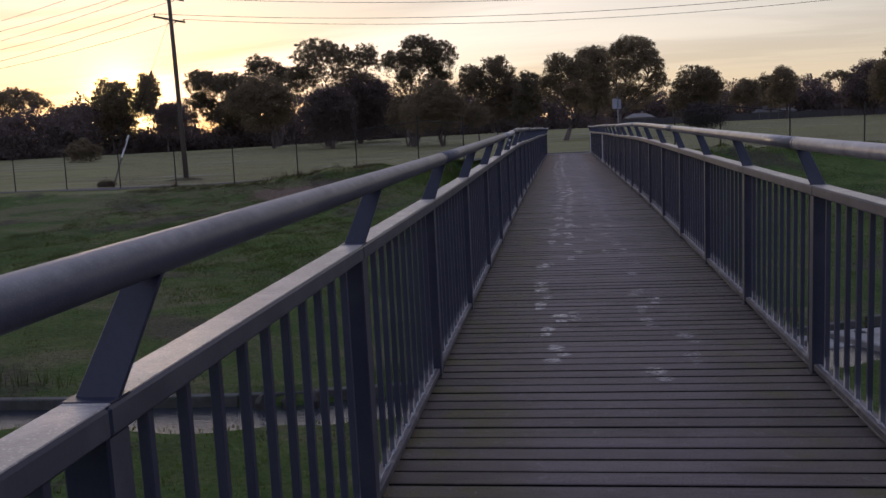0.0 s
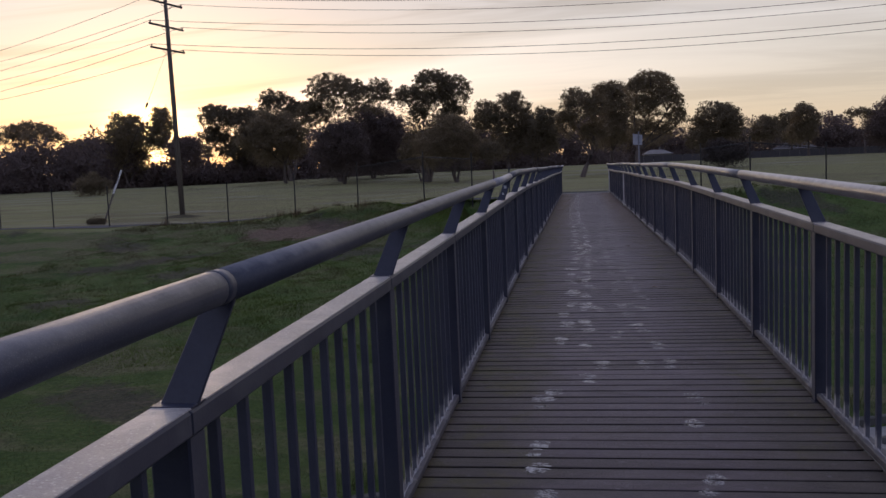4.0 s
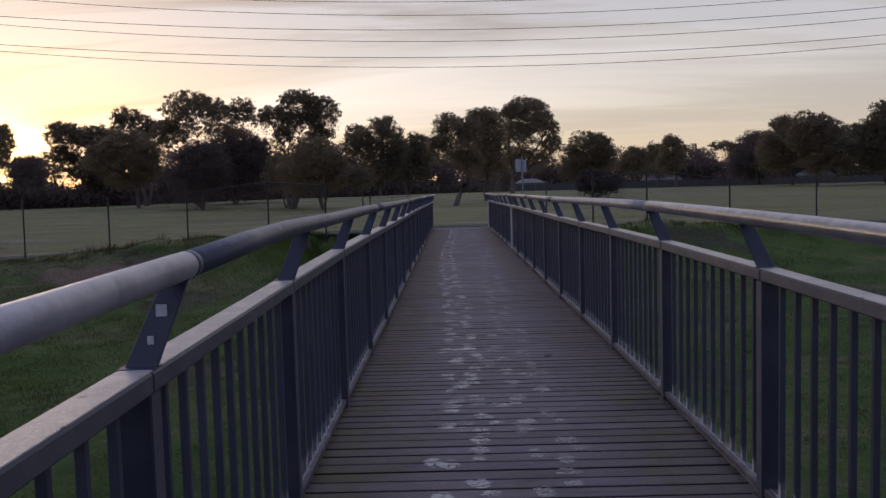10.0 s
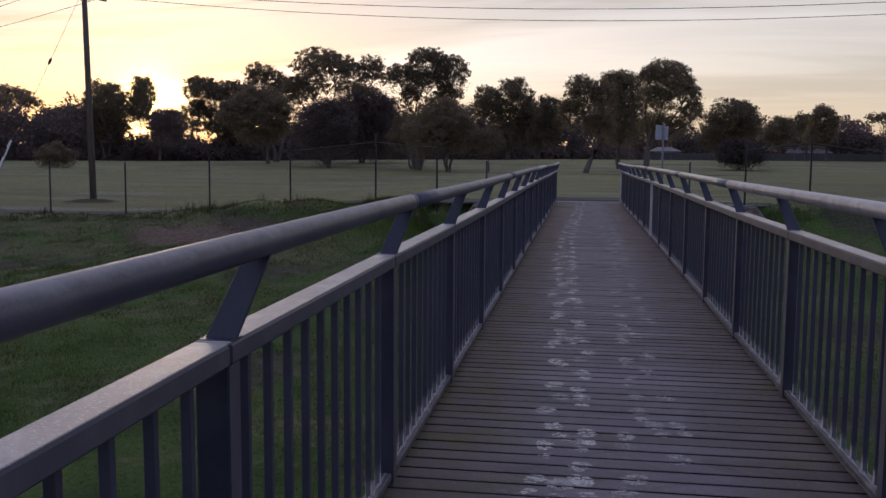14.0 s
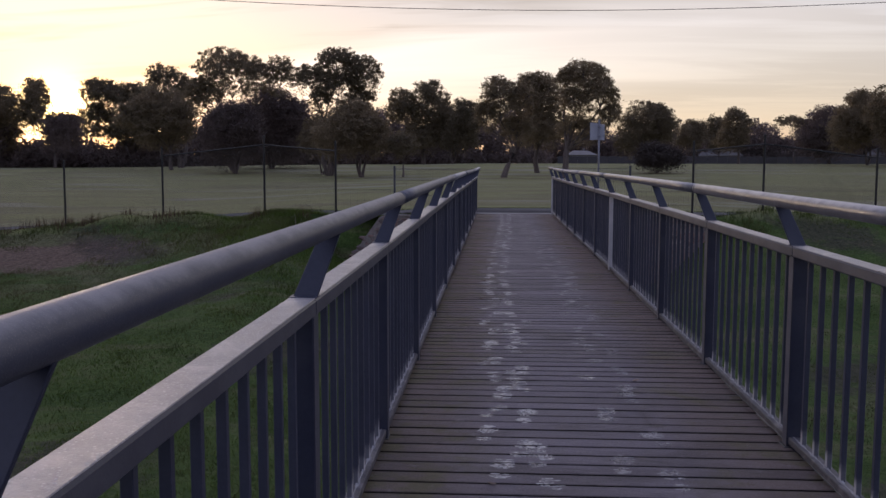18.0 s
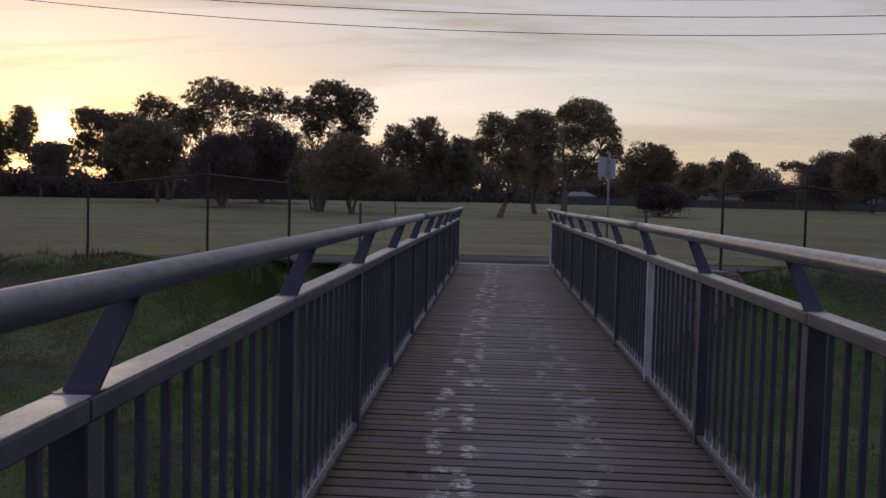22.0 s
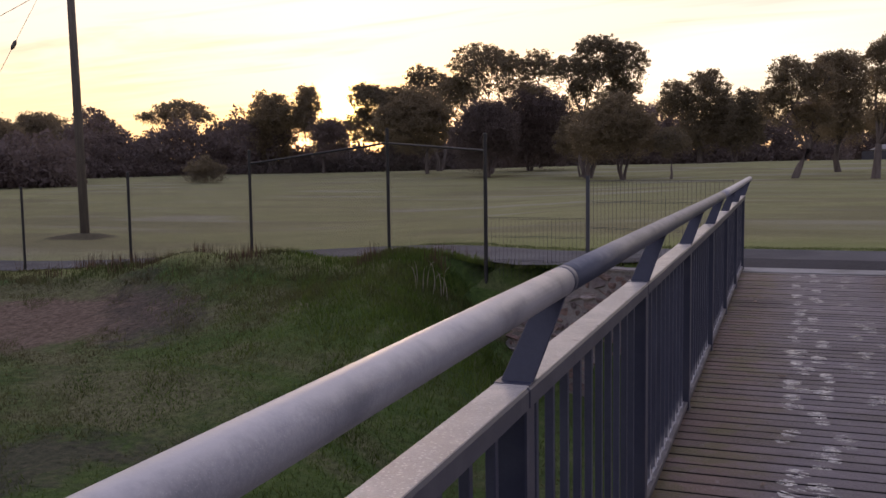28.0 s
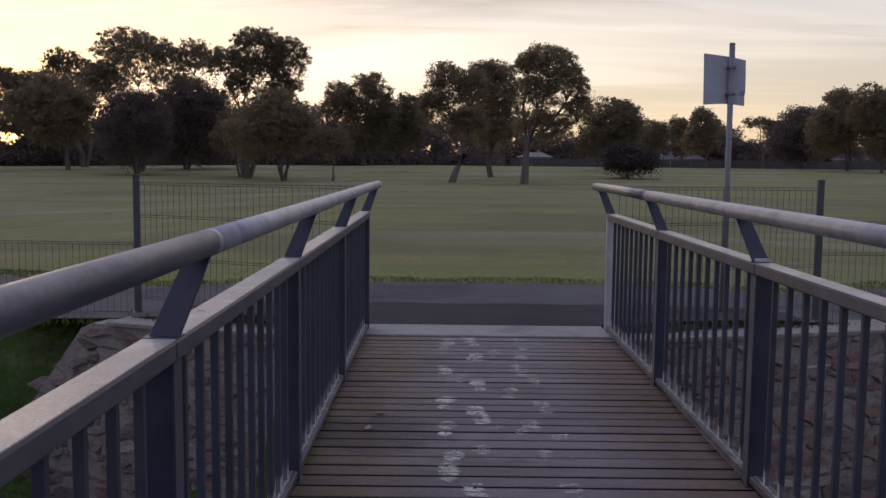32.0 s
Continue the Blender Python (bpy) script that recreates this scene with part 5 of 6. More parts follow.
# ---- trees ----
def sprays(centres, radii, per, size, rng, flat=0.7, droop=0.3):
    """Small narrow leaf sprays scattered round clump centres; gives corners and faces."""
    c = np.repeat(centres, per, axis=0)
    r = np.repeat(radii, per)[:, None]
    n = len(c)
    off = rng.normal(size=(n, 3))
    off /= np.linalg.norm(off, axis=1, keepdims=True) + 1e-9
    off *= rng.random((n, 1)) ** 0.45 * np.where(rng.random((n, 1)) < 0.06, 1.25, 1.0)
    p = c + off * r * np.array([1.0, 1.0, flat])
    u = rng.normal(size=(n, 3)) + np.array([0, 0, -2.2 * droop])
    u /= np.linalg.norm(u, axis=1, keepdims=True)
    w = np.cross(u, rng.normal(size=(n, 3)))
    w /= np.linalg.norm(w, axis=1, keepdims=True) + 1e-9
    s = size * rng.uniform(0.6, 1.3, (n, 1))
    v = np.stack([p - u * s * 1.05, p + u * s * 0.75 - w * s * 0.62, p + u * s * 0.75 + w * s * 0.62], 1).reshape(-1, 3)
    return v, np.arange(3 * n).reshape(n, 3)


TREE_COUNT = [0]
# how closely the clumps stand, how far in they reach from the skin of a lobe, their size and softness, and how many limbs show
HABITS = {
    "airy": dict(cover=2.0, inner=0.36, clump=0.0028, per=30, flat=0.68, droop=0.35, twigs=70, loose=0.20, soft=1.35),
    "gum": dict(cover=3.6, inner=0.22, clump=0.0033, per=38, flat=0.72, droop=0.35, twigs=34, loose=0.42, soft=1.25),
    "dense": dict(cover=5.0, inner=0.10, clump=0.0052, per=76, flat=0.8, droop=0.1, twigs=8, loose=0.45, soft=1.2),
    "shrub": dict(cover=4.0, inner=0.10, clump=0.0056, per=90, flat=0.8, droop=0.1, twigs=4, loose=0.2, soft=1.0),
}


def own_lobes(top, radius, kind, low, rng):
    """A broken crown of several domes for a tree that is seen only in a general way."""
    if kind == "shrub":
        return [(0.0, top * 0.45, radius * 0.85, top * 0.45), (radius * 0.45, top * 0.38, radius * 0.6, top * 0.36), (-radius * 0.5, top * 0.36, radius * 0.6, top * 0.35)]
    deep = top * (1 - low)
    rows = [(rng.uniform(-0.1, 0.1) * radius, top - 0.26 * deep, radius * 0.62, deep * 0.26)]
    for sx in (-1, 1):
        rows.append((sx * radius * rng.uniform(0.42, 0.6), top - deep * rng.uniform(0.34, 0.52), radius * rng.uniform(0.42, 0.56), deep * rng.uniform(0.20, 0.28)))
    if kind != "airy":
        rows.append((rng.uniform(-0.2, 0.2) * radius, top - 0.60 * deep, radius * 0.80, deep * 0.34))
        rows.append((rng.uniform(-0.3, 0.3) * radius, top - 0.80 * deep, radius * 0.62, deep * 0.20))
    return rows


def tree(x, y, kind, label, lobes=None, top=0.0, radius=0.0, stems=1, low=0.16, lean=0.0, thick=1.0, cover=1.0, leaves=None):
    """A tapered trunk that forks into limbs, one to each lobe of the crown, and twigs that carry clumps of small sprays.
    lobes: across, height above the foot, half width and half height of each dome of the crown."""
    TREE_COUNT[0] += 1
    rng = np.random.default_rng(100 + TREE_COUNT[0])
    base = land_at(x, y)
    dist = max(28.0, math.hypot(x, y - 36.0))
    hab = HABITS[kind]
    if lobes is None:
        lobes = own_lobes(top - base, radius, kind, low, rng)
    h = max(z + rz for _, z, _, rz in lobes)
    name = "shrub" if kind == "shrub" else "tree"
    ob = empty(name, pose(x, y, base), label=label, category=name, group="trees of the field")
    clump = max(0.12, hab["clump"] * dist)
    leaf = max(0.035, 0.00104 * dist)
    centres, radii, limbs = [], [], []
    for k, (dx, z, rx, rz) in enumerate(lobes):
        rx, rz = rx * 1.12, rz * 1.12
        dy = float(rng.uniform(-0.35, 0.35)) * rx
        n = int(max(14, cover * hab["cover"] * rx * rz / clump**2))
        d = rng.normal(size=(n, 3))
        d /= np.linalg.norm(d, axis=1, keepdims=True)
        turn = d[:, 2] < (-0.35 if kind == "airy" else -0.75)
        d[turn, 2] *= -1
        # the skin of the dome swells and dips
        swell = 1 + 0.07 * np.sin(3.1 * d[:, 0] + 4.0 * d[:, 2] + k) + 0.05 * np.sin(5.3 * d[:, 1] - 3.0 * d[:, 0] + 2 * k)
        reach = (hab["inner"] + (0.93 - hab["inner"]) * rng.random(n) ** 0.6) * swell
        c = d * reach[:, None] * np.array([rx, rx * 0.9, rz]) + np.array([dx, dy, z])
        centres.append(c)
        radii.append(clump * hab["soft"] * rng.uniform(0.6, 1.35, n))
        # loose sprays thinly spread through the lobe and a little below it
        m = int(n * hab["loose"])
        if m:
            q = rng.normal(size=(m, 3)) * 0.42
            q /= np.maximum(1.0, np.linalg.norm(q, axis=1, keepdims=True) / 0.8)
            centres.append(q * np.array([rx, rx, rz]) + np.array([dx, dy, z - 0.15 * rz]))
            radii.append(clump * rng.uniform(2.0, 3.6, m))
        limbs.append((Vector((dx, dy, z)), rx, rz, c))
    c, r = np.concatenate(centres), np.concatenate(radii)
    v, f = sprays(c, r, hab["per"], leaf, rng, hab["flat"], hab["droop"])
    v[:, 2] = np.maximum(v[:, 2], 0.05)
    crown = new("crown", raw_mesh("crown", v, f, leaves or (DARK_LEAF if kind == "dense" else GUM)))
    crown.parent = ob
    if kind == "shrub":
        return ob
    bm = bmesh.new()
    r0 = (0.025 * h if stems == 1 else 0.018 * h) * thick
    fine = 0.00022 * dist
    feet = []
    for st in range(stems):
        ang = 2 * math.pi * (st + 0.3) / stems
        sx, sy = (0.035 * h * math.cos(ang), 0.035 * h * math.sin(ang)) if stems > 1 else (0.0, 0.0)
        foot = Vector((sx * 0.5, sy * 0.5, -0.3))
        fork = Vector((sx * 2.2 + lean * h * 0.24, sy * 2, h * 0.24))
        mid = foot.lerp(fork, 0.5) + Vector((rng.normal() * 0.012 * h, rng.normal() * 0.01 * h, 0))
        tube([foot, foot + Vector((0, 0, 0.45)), mid, fork], [r0 * 1.5, r0 * 1.08, r0 * 0.9, r0 * 0.72], 8, bm)
        feet.append(fork)
    for k, (mid, rx, rz, c) in enumerate(limbs):
        fork = feet[k % stems]
        heart = mid - Vector((0, 0, rz * 0.45))
        if heart.z < fork.z + 0.06 * h:
            heart = Vector((heart.x, heart.y, fork.z + 0.06 * h))
        bend = fork.lerp(heart, 0.5) + Vector((rng.normal() * 0.03 * h, rng.normal() * 0.03 * h, 0.03 * h))
        tube([fork, bend, heart], [r0 * 0.50, r0 * 0.32, r0 * 0.20], 6, bm, cap=False)
        # several boughs spread up from the heart of the lobe and carry the twigs
        boughs = []
        for q in range(5 if kind != "dense" else 2):
            ang = 2 * math.pi * (q + rng.random() * 0.6) / 5
            tip = mid + Vector((math.cos(ang) * rx * 0.55, math.sin(ang) * rx * 0.5, rz * float(rng.uniform(0.0, 0.45))))
            elbow = heart.lerp(tip, 0.5) + Vector((0, 0, 0.10 * rz))
            tube([heart, elbow, tip], [r0 * 0.20, r0 * 0.14, max(fine, r0 * 0.08)], 5, bm, cap=False)
            boughs.append((heart, elbow, tip))
        for j in range(min(hab["twigs"], len(c))):
            end = Vector(c[j])
            _, elbow, tip = min(boughs, key=lambda bgh: (bgh[2] - end).length)
            start = elbow.lerp(tip, float(rng.uniform(0.0, 0.9)))
            sag = start.lerp(end, 0.5) + Vector((0, 0, 0.05 * rz))
            tube([start, sag, end], [max(fine, r0 * 0.07), fine, fine * 0.5], 4, bm, cap=False)
    part("trunk", bm, BARK, ob, smooth=True)
    return ob


AIRY = "tall airy gum tree with sky through its crown"
DENSE = "broad dense dark cypress tree on the field"
GUMS = "dark gum tree with an uneven crown on the field"

tree(-57.6, 172.6, "gum", "flat-topped gum tree with a short dark trunk on the field", [(-2.3, 11.4, 5.4, 3.4), (-6.8, 9.6, 3.0, 2.4), (-2.0, 6.9, 5.2, 3.2), (1.8, 8.6, 3.4, 3.4)], cover=0.9)
tree(-62.0, 190.0, "airy", AIRY, [(-2.0, 15.9, 4.4, 3.7), (1.8, 13.0, 3.5, 3.9)], stems=2)
tree(-44.5, 166.0, "airy", "great domed gum tree whose fine branches show against the sky", [(0.3, 14.7, 6.9, 5.4), (7.9, 15.5, 2.7, 3.5), (-4.4, 12.3, 3.4, 3.5)], stems=3)
tree(-40.6, 153.4, "dense", DENSE, [(-1.1, 6.0, 4.8, 4.4), (0.7, 7.8, 3.7, 3.4)], stems=3)
tree(-40.6, 176.0, "dense", DENSE, [(-0.1, 8.8, 6.2, 5.8), (1.8, 5.2, 5.4, 4.4), (-2.5, 6.1, 4.4, 4.4), (4.0, 8.4, 3.4, 4.0)], stems=2)
tree(-24.8, 146.8, "airy", "tall gum tree with pale limbs fanning into separate domes", [(-2.8, 13.6, 2.9, 2.3), (1.5, 15.5, 3.6, 2.8), (1.4, 12.7, 3.6, 2.6), (5.1, 14.0, 2.6, 3.0), (4.4, 10.8, 2.3, 2.0), (-1.1, 10.7, 1.8, 1.9)], stems=3, cover=1.1)
tree(-19.2, 140.5, "gum", "dense low gum tree with several pale trunks", [(-1.1, 7.5, 4.1, 3.3), (1.8, 5.7, 2.6, 2.9), (-3.0, 5.5, 3.6, 3.0)], stems=3)
tree(-26.6, 151.0, "gum", GUMS, [(-0.3, 5.6, 3.4, 3.2)], stems=2)
tree(-16.6, 213.3, "gum", GUMS, [(-4.6, 12.1, 3.7, 4.2), (1.3, 12.4, 4.7, 5.6), (-0.3, 5.9, 5.3, 3.4), (5.2, 8.6, 3.3, 3.8)], cover=0.9)
tree(-13.2, 138.3, "gum", "small young gum tree on the mown field", [(-0.1, 4.4, 2.2, 1.7)], cover=0.7)
tree(-10.0, 208.9, "gum", GUMS, [(2.7, 9.4, 3.5, 3.9), (1.5, 5.4, 3.9, 3.0)], stems=2)
tree(0.3, 134.1, "airy", "leaning gum tree with sky through its crown on the field", [(-0.5, 9.2, 2.7, 3.8), (-2.4, 7.8, 1.6, 2.3), (1.6, 6.0, 2.3, 2.0), (2.0, 9.9, 1.8, 2.3)], lean=0.42, thick=1.15, cover=1.15)
tree(5.3, 152.0, "gum", GUMS, [(0.5, 11.3, 3.2, 3.5), (-1.5, 12.4, 1.9, 2.2), (0.8, 6.7, 4.1, 3.0)])
tree(7.9, 131.6, "airy", "tall gum tree with a straight dark trunk on the field", [(2.4, 12.4, 3.2, 2.3), (4.2, 10.0, 2.4, 2.4), (1.1, 9.2, 2.2, 2.4), (5.4, 7.5, 1.7, 1.7), (2.1, 5.9, 3.2, 1.9), (0.2, 12.2, 1.6, 1.6)], lean=0.05, thick=1.15, cover=1.25)
tree(25.6, 181.8, "gum", GUMS, [(0.8, 8.1, 4.9, 3.8), (3.0, 7.0, 2.9, 3.7), (-1.5, 5.1, 3.7, 3.3)], stems=2, cover=0.8)
tree(22.9, 151.8, "dense", "small round dark tree standing alone on the field", [(0.1, 2.3, 3.4, 1.6), (-0.6, 3.2, 2.2, 1.2)], cover=1.8, leaves=DEEP_LEAF)
tree(51.7, 258.0, "gum", GUMS, [(-0.3, 8.6, 3.6, 2.8), (-2.4, 7.2, 3.9, 3.1)])
tree(51.6, 217.1, "gum", GUMS, [(-0.4, 8.3, 3.1, 3.7), (-1.3, 5.4, 3.4, 2.6)])
tree(55.2, 250.0, "gum", GUMS, [(-0.3, 9.3, 2.7, 2.7), (0.2, 6.0, 3.2, 2.6)])
tree(68.3, 232.6, "airy", AIRY, [(-0.4, 9.4, 4.2, 1.7), (3.3, 7.8, 3.7, 2.5)])
tree(70.4, 216.0, "dense", "broad dark tree at the side of the field", [(0.2, 7.2, 5.9, 5.2), (-3.6, 4.9, 4.1, 4.1)])
tree(69.9, 194.7, "gum", GUMS, [(-0.4, 8.6, 5.0, 4.8), (-3.8, 7.1, 4.0, 4.4), (-1.1, 12.8, 2.8, 1.4)], stems=2)
tree(70.3, 183.0, "gum", GUMS, [(-0.5, 10.2, 4.8, 4.1), (1.9, 7.0, 5.5, 5.5)], stems=2)
tree(84.0, 184.0, "gum", GUMS, top=17.5, radius=8.0, stems=2)
tree(100.0, 190.0, "dense", "broad dark tree at the side of the field", top=17.0, radius=8.0, low=0.06)
tree(118.0, 190.0, "gum", GUMS, top=18.0, radius=9.0, stems=2)
tree(-106.3, 203.0, "gum", GUMS, [(1.3, 13.1, 5.5, 4.4), (8.6, 15.3, 2.6, 3.6), (8.2, 11.3, 3.0, 3.3), (-0.6, 7.5, 4.9, 4.4)], stems=2, cover=1.15)
tree(-92.2, 200.0, "dense", "low dark tree with a short trunk on the field", [(1.1, 7.0, 4.4, 3.0), (1.8, 9.6, 3.2, 1.6)])
tree(-117.0, 262.4, "airy", AIRY, top=15.6, radius=7.6, stems=2, low=0.3)
tree(-82.0, 215.0, "gum", "broad gum tree with layered flat-topped boughs", [(-6.0, 16.6, 5.0, 2.8), (1.0, 15.4, 6.6, 3.0), (3.9, 11.4, 5.8, 3.2), (-7.6, 11.6, 4.0, 2.5), (-1.0, 8.3, 6.4, 3.4)], stems=2, cover=1.0)
tree(-139.8, 212.9, "airy", "wide flat-topped gum tree with open branches", top=19.2, radius=11.3, stems=3, low=0.45)
tree(-133.0, 230.0, "gum", GUMS, top=14.9, radius=7.0, stems=2, low=0.09)
tree(-166.5, 216.8, "gum", GUMS, top=16.6, radius=7.0, stems=2, low=0.09)
tree(-176.0, 208.6, "gum", GUMS, top=16.7, radius=10.3, stems=2)
tree(-190.0, 190.0, "gum", GUMS, top=15.9, radius=8.5, stems=2)
tree(-83.3, 146.2, "shrub", "dense dark shrub standing alone on the field", top=4.6, radius=2.9)
tree(-66.2, 66.5, "gum", "big gum tree with pale limbs beside the power line", top=17.5, radius=6.0, stems=2)
tree(-75.0, 63.0, "gum", "big gum tree with pale limbs beside the power line", top=15.0, radius=6.0, stems=2, low=0.10)
tree(-30.1, 52.7, "shrub", "tuft of rank growth at the foot of the guy wire", top=-0.62, radius=0.55)
tree(-60.5, 58.0, "shrub", "low dark shrub under the big gum trees", top=3.6, radius=3.2)
tree(-104.4, 107.7, "airy", "flat-topped open gum tree beyond the power line", top=14.0, radius=5.4, stems=2, low=0.5)
tree(-94.0, 104.7, "gum", GUMS, top=10.9, radius=2.6, low=0.4)
tree(-150.0, 162.2, "gum", GUMS, top=13.9, radius=7.0, stems=2, low=0.1)
tree(-157.0, 186.2, "gum", GUMS, top=15.4, radius=7.4, stems=2, low=0.1)
tree(-128.0, 148.0, "gum", GUMS, top=12.0, radius=6.0, stems=2, low=0.1)


def far_woods():
    """The dark belt of shrubs and trees behind, too far to tell apart."""
    rng = np.random.default_rng(7)
    cs, rs = [], []
    for i in range(9000):
        deg = rng.uniform(-64, 42)
        b = math.radians(deg)
        if deg > 3:
            dist, tall = rng.uniform(256, 282), rng.uniform(9.0, 13.0)
        elif deg > -44:
            dist, tall = rng.uniform(196, 246), (rng.uniform(10.5, 15.0) if abs(deg + 26) > 5 else rng.uniform(6.0, 9.0))
        else:
            dist, tall = rng.uniform(140, 200), rng.uniform(6.0, 9.5)
        tall *= 1 + 0.25 * math.sin(deg * 0.9) * math.sin(deg * 0.37 + 1)
        x, y = dist * math.sin(b), 34 + dist * math.cos(b)
        r = rng.uniform(1.5, 2.6)
        cs.append((x, y, land_at(x, y) + (r * rng.uniform(0.1, 0.9) if i % 3 == 0 else 0.35 * r + (tall - 1.3 * r) * rng.random() ** 0.95)))
        rs.append(r)
    v, f = sprays(np.array(cs), np.array(rs), 50, 0.42, rng, 0.75, 0.1)
    ob = new("far_woods", raw_mesh("far_woods", v, f, DARK_LEAF))
    tagged(ob, "dark belt of distant shrubs and trees", "woods", kind="stuff")


far_woods()


# ---- houses and palings beyond the field ----
def house(x, y, w, d, wall_h, roof_h, yaw, label):
    z = land_at(x, y)
    ob = empty("house", pose(x, y, z - 0.1, 0, 0, yaw), label=label, category="house", group="far houses")
    part("wall", box((-w, -d, -0.3), (w, d, wall_h), 0.02), HOUSE_WALL, ob)
    bm = bmesh.new()
    e = 0.5
    lo = [bm.verts.new(p) for p in ((-w - e, -d - e, wall_h), (w + e, -d - e, wall_h), (w + e, d + e, wall_h), (-w - e, d + e, wall_h))]
    hi = [bm.verts.new(p) for p in ((-w * 0.55, 0, wall_h + roof_h), (w * 0.55, 0, wall_h + roof_h))]
    for fc in ((lo[0], lo[1], hi[1], hi[0]), (lo[1], lo[2], hi[1]), (lo[2], lo[3], hi[0], hi[1]), (lo[3], lo[0], hi[0]), lo[::-1]):
        bm.faces.new(fc)
    roof = part("roof", bm, HOUSE_ROOF, ob)
    part("chimney", box((w * 0.2, 0.2, wall_h + roof_h * 0.5), (w * 0.2 + 0.5, 0.7, wall_h + roof_h + 0.6), 0.02), HOUSE_WALL, roof)
    for k in (-0.55, 0.05, 0.6):
        win = part("window", box((w * k - 0.6, -d - 0.04, 0.9), (w * k + 0.6, -d + 0.02, 2.1), 0.01), WHITE_SLEEVE, ob)
        part("pane", box((w * k - 0.5, -d - 0.055, 1.0), (w * k + 0.5, -d - 0.035, 2.0), 0.004), PANE, win)
    part("door", box((w * 0.32 - 0.45, -d - 0.05, 0.0), (w * 0.32 + 0.45, -d + 0.02, 2.05), 0.01), HOUSE_ROOF, ob)


house(63.9, 286.0, 6.0, 4.5, 2.7, 2.0, -10, "low pale house with a hipped roof behind the trees")
house(80.0, 290.0, 5.0, 4.5, 2.7, 1.8, 6, "low pale house with a grey roof behind the trees")
house(104.9, 272.0, 5.0, 4.5, 2.7, 1.8, -14, "low pale house with a grey roof behind the trees")
house(21.6, 262.0, 3.4, 4.0, 2.5, 1.2, 4, "small white gabled house glimpsed between trunks")
house(-101.0, 262.0, 5.0, 4.5, 2.7, 1.9, 12, "low pale house with a light roof behind the trees")
house(-58.0, 270.0, 5.5, 4.5, 2.7, 1.9, 8, "low pale house with a light roof behind the trees")


def paling_fence(p0, p1, h, label):
    a, b = Vector((*p0, 0)), Vector((*p1, 0))
    n = int((b - a).length / 2.4)
    fence = empty("paling_fence", label=label, category="fence")
    yaw = math.degrees(math.atan2((b - a).y, (b - a).x))
    me = mesh_of(box((-1.17, -0.03, -0.3), (1.17, 0.03, h), 0.01), "paling_panel", PALING)
    for i in range(n):
        p = a.lerp(b, (i + 0.5) / n)
        ob = new("paling_panel", me)
        ob.parent = fence
        ob.matrix_world = pose(p.x, p.y, land_at(p.x, p.y), 0, 0, yaw)


paling_fence((14, 240), (150, 246), 1.8, "long grey paling fence along the back of the field")


# ---- long grass ----
def blades(n, xr, yr, height, width, rng, keep=None, bend=0.5, clump=0.0):
    x, y = rng.uniform(*xr, n), rng.uniform(*yr, n)
    if clump:
        cx, cy = rng.uniform(*xr, n // 60), rng.uniform(*yr, n // 60)
        k = rng.integers(0, n // 60, n)
        x, y = cx[k] + rng.normal(0, clump, n), cy[k] + rng.normal(0, clump, n)
    if keep is not None:
        ok = keep(x, y)
        x, y = x[ok], y[ok]
    n = len(x)
    z = land(x, y)
    hgt = height * rng.uniform(0.45, 1.25, n)
    a = rng.uniform(0, 2 * math.pi, n)
    dx, dy = np.cos(a), np.sin(a)
    w = width * rng.uniform(0.6, 1.3, n)
    lean = bend * hgt * rng.uniform(0.1, 1.0, n)
    b = rng.uniform(0, 2 * math.pi, n)
    lx, ly = np.cos(b) * lean, np.sin(b) * lean
    p = np.stack([np.stack([x - dx * w, y - dy * w, z - 0.02], -1), np.stack([x + dx * w, y + dy * w, z - 0.02], -1), np.stack([x + lx, y + ly, z + hgt], -1)], 1)
    return p.reshape(-1, 3), np.arange(3 * n).reshape(n, 3)


def bank_side(x, y):
    bare = ((x + 14.5) / 3.3) ** 2 + ((y - 44.2) / 1.8) ** 2 < 0.8 + 0.5 * np.sin(x * 3 + y * 2)
    worn = np.sin(x * 0.55 + 1.3 * np.sin(y * 0.4)) * np.sin(y * 0.6 + 0.8 * np.sin(x * 0.5))
    bare |= worn < -0.84 + 0.25 * np.sin(x * 4.1 + 2 * np.sin(y * 3.3))
    return ~bare & (y > creek_mid(x) + creek_half(x) + 0.15) & (y < bank_top(x) + 0.3) & (np.abs(x) > 1.35)


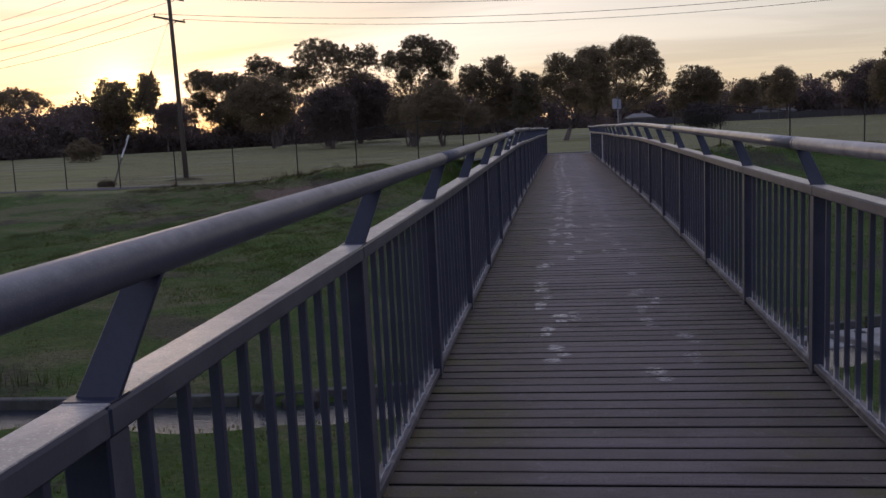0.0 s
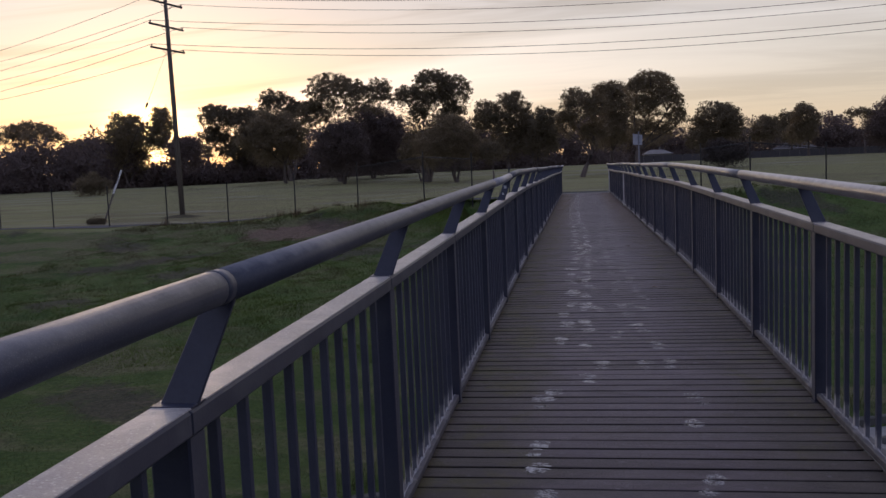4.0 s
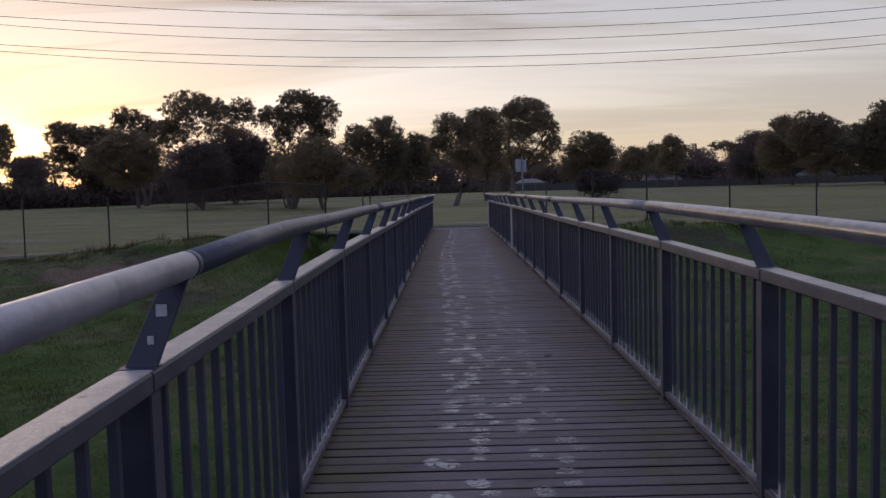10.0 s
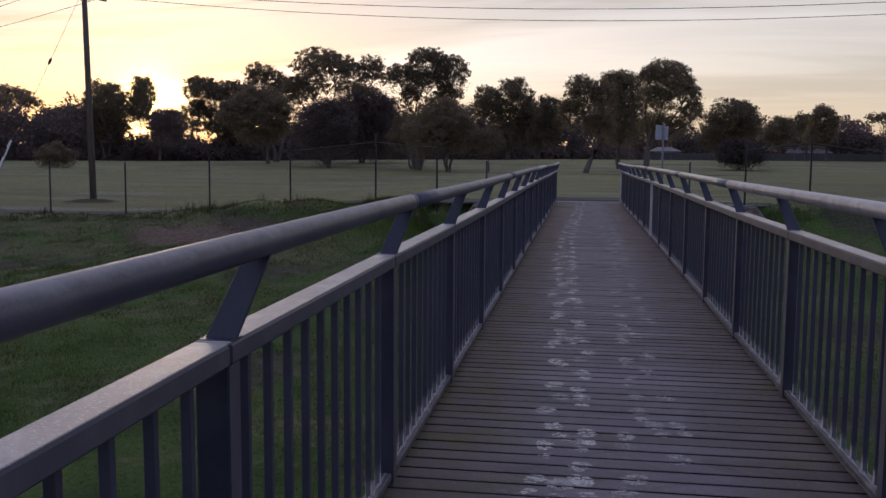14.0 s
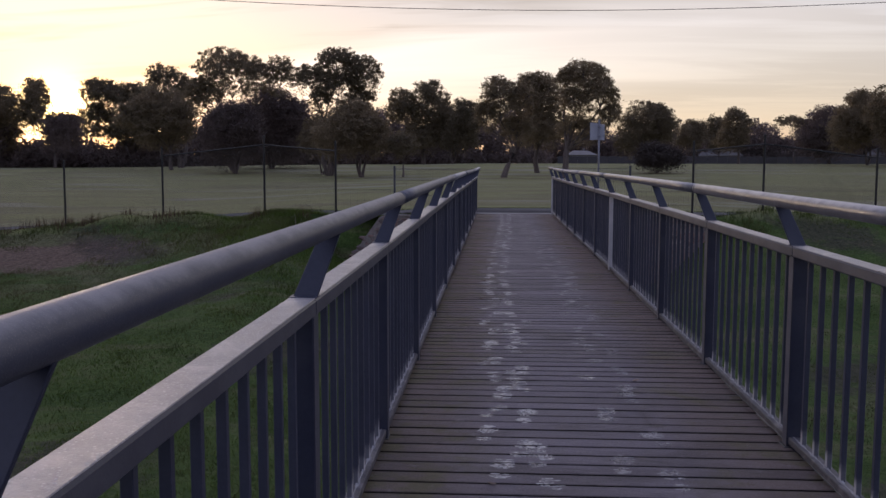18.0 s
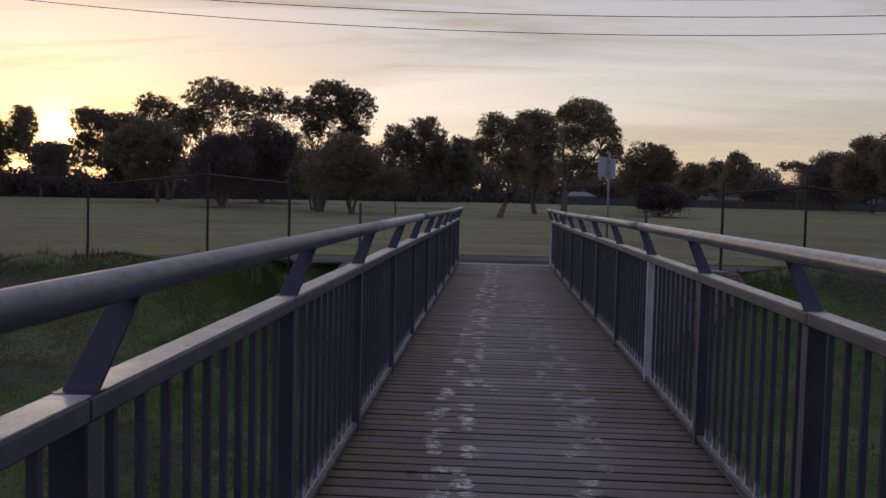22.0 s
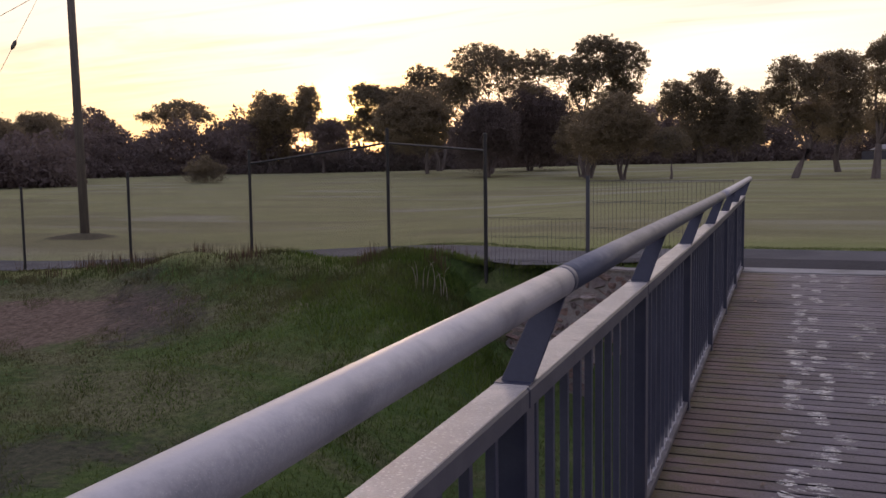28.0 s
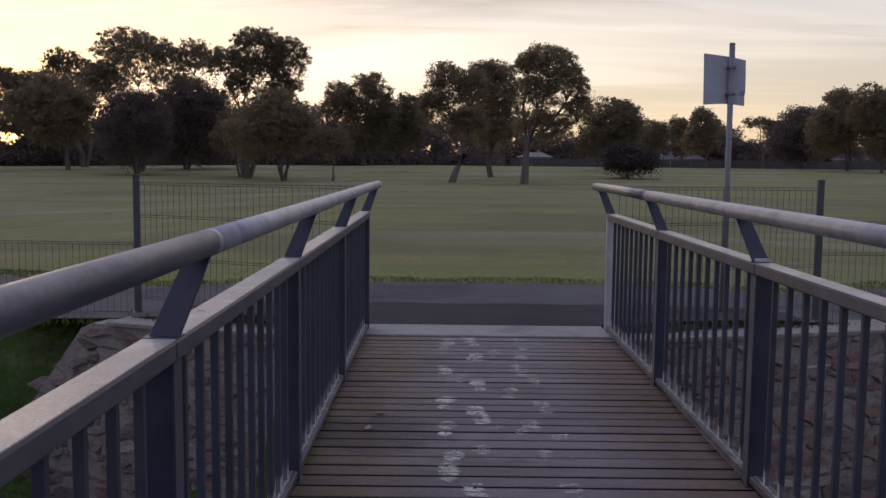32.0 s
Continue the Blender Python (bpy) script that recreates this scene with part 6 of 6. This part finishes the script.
def make_grass():
    rng = np.random.default_rng(21)

    def feathered(x, y):
        """Thickest by the wall's end and along the lip of the bank, thinning out down the slope and away from the bridge."""
        there = np.exp(-((x + 6.4) / 3.4) ** 2 - (np.maximum(bank_top(x) - y, 0) / 2.8) ** 2)
        return (rng.random(len(x)) < there) & (y < bank_top(x) + 0.3) & ~((x > -5.6) & (y > 44.5))

    sets = [
        ("bank_grass", BLADE, blades(150000, (-26, -1.3), (12, 48.5), 0.042, 0.008, rng, bank_side, 1.3), "rough green grass on the creek bank"),
        ("bank_grass", BLADE, blades(70000, (1.3, 14), (12, 48.5), 0.042, 0.008, rng, bank_side, 1.3), "rough green grass on the creek bank"),
        ("grass_tufts", BLADE, blades(70000, (-26, -1.5), (24, 48), 0.085, 0.008, rng, bank_side, 1.4, 0.30), "soft tufts of longer grass on the creek bank"),
        ("grass_tufts", BLADE, blades(30000, (1.5, 15), (22, 48), 0.085, 0.008, rng, bank_side, 1.4, 0.30), "soft tufts of longer grass on the creek bank"),
        ("near_grass", LUSH_BLADE, blades(60000, (-14, 8), (-8, 17), 0.06, 0.014, rng, lambda x, y: (y < creek_mid(x) - creek_half(x) - 0.05) & (np.abs(x) > 1.0), 0.8), "short green grass beside the creek"),
        ("tall_grass", BLADE, blades(13000, (-26, -4.6), (44.8, 49.0), 0.14, 0.012, rng, lambda x, y: np.abs(y - bank_top(x) + 0.5) < 0.7, 0.5, 0.22), "long uncut grass under the chain link fence"),
        ("tall_grass", BLADE, blades(10000, (4.6, 22), (44.8, 48.2), 0.19, 0.012, rng, lambda x, y: np.abs(y - bank_top(x) + 0.5) < 0.7, 0.5, 0.22), "long uncut grass under the chain link fence"),
        ("lush_grass", LUSH_BLADE, blades(80000, (-13.0, -4.4), (40.5, 47.4), 0.13, 0.010, rng, feathered, 0.9), "bright lush grass beside the end of the stone wall"),
        ("soft_grass", LUSH_BLADE, blades(110000, (-18, -1.6), (20, 46), 0.055, 0.010, rng, lambda x, y: bank_side(x, y) & (np.sin(x * 1.1 + 1.5 * np.sin(y * 0.7)) + rng.normal(0, 0.5, len(x)) > -0.3), 1.2), "soft bright grass on the bank by the bridge end"),
        ("weed_stalks", DRY_BLADE, blades(2600, (-24, -5), (45.0, 48.9), 0.36, 0.010, rng, lambda x, y: np.abs(y - bank_top(x)) < 0.6, 0.2, 0.16), "dry upright weed stalks by the fence"),
        ("creek_reeds", BLADE, blades(9000, (-14, 14), (6, 24), 0.38, 0.012, rng, lambda x, y: (np.abs(y - creek_mid(x) - creek_half(x) - 0.55) < 0.4) & (np.abs(x) > 1.3), 0.4, 0.25), "dark rank grass along the water's edge"),
        ("verge_grass", BLADE, blades(60000, (-9, 9), (47.2, 51.4), 0.045, 0.006, rng, lambda x, y: np.abs(y - 47.86 - 0.10 * np.sin(x * 2.3) - 0.08 * np.sin(x * 6.1 + 1) - 2.6 * smooth(3.4, 9.0, np.abs(x))) < 0.45, 1.3), "ragged grass verge of the path"),
    ]
    for name, mat, (v, f), label in sets:
        tagged(new(name, raw_mesh(name, v, f, mat)), label, "grass", kind="stuff")


make_grass()

# bent dead canes on the bank
canes = random.Random(4)
bm = bmesh.new()
for i in range(9):
    x, y = -6.15 - 0.09 * i + canes.uniform(-0.05, 0.05), 45.0 + canes.uniform(-0.12, 0.12)
    z, h, dx = land_at(x, y), canes.uniform(0.35, 0.55), canes.uniform(-0.12, 0.16)
    tube([(x, y, z - 0.05), (x + dx * 0.2, y, z + h * 0.5), (x + dx * 0.6, y - 0.02, z + h * 0.85), (x + dx * 1.4, y - 0.05, z + h)], [0.007, 0.006, 0.005, 0.003], 5, bm)
thing("dead_canes", bm, PALE_CANE, "pale bent dead canes standing in the lush grass", "canes", kind="stuff")


# ---- dead leaves on the boards ----
LEAF_LITTER = material("dead_leaf", (0.16, 0.10, 0.07), (0.34, 0.26, 0.20), 0.7, 0, 20, 90, 0.1, random_tint=0.3)
rng = random.Random(9)
for i in range(16):
    bm = bmesh.new()
    rows = []
    size = rng.uniform(0.022, 0.045)
    for k in range(6):
        u = k / 5 * 2 - 1
        w = size * 0.42 * math.sqrt(max(0.01, 1 - u * u))
        curl = 0.25 * size * u * u
        rows.append([bm.verts.new((u * size, q * w, curl + abs(q) * w * 0.5)) for q in (-1, 0, 1)])
    for a, e in zip(rows, rows[1:]):
        for k in range(2):
            bm.faces.new((a[k], a[k + 1], e[k + 1], e[k]))
    side = -1 if rng.random() < 0.6 else 1
    x, y = side * rng.uniform(0.45, 1.0), rng.uniform(-1, 43)
    thing("fallen_leaf", bm, LEAF_LITTER, "small curled dead leaf lying on the boards", "leaf", "fallen leaves", m=pose(x, y, deck_z(y) + 0.004, 0, 0, rng.uniform(0, 360)))
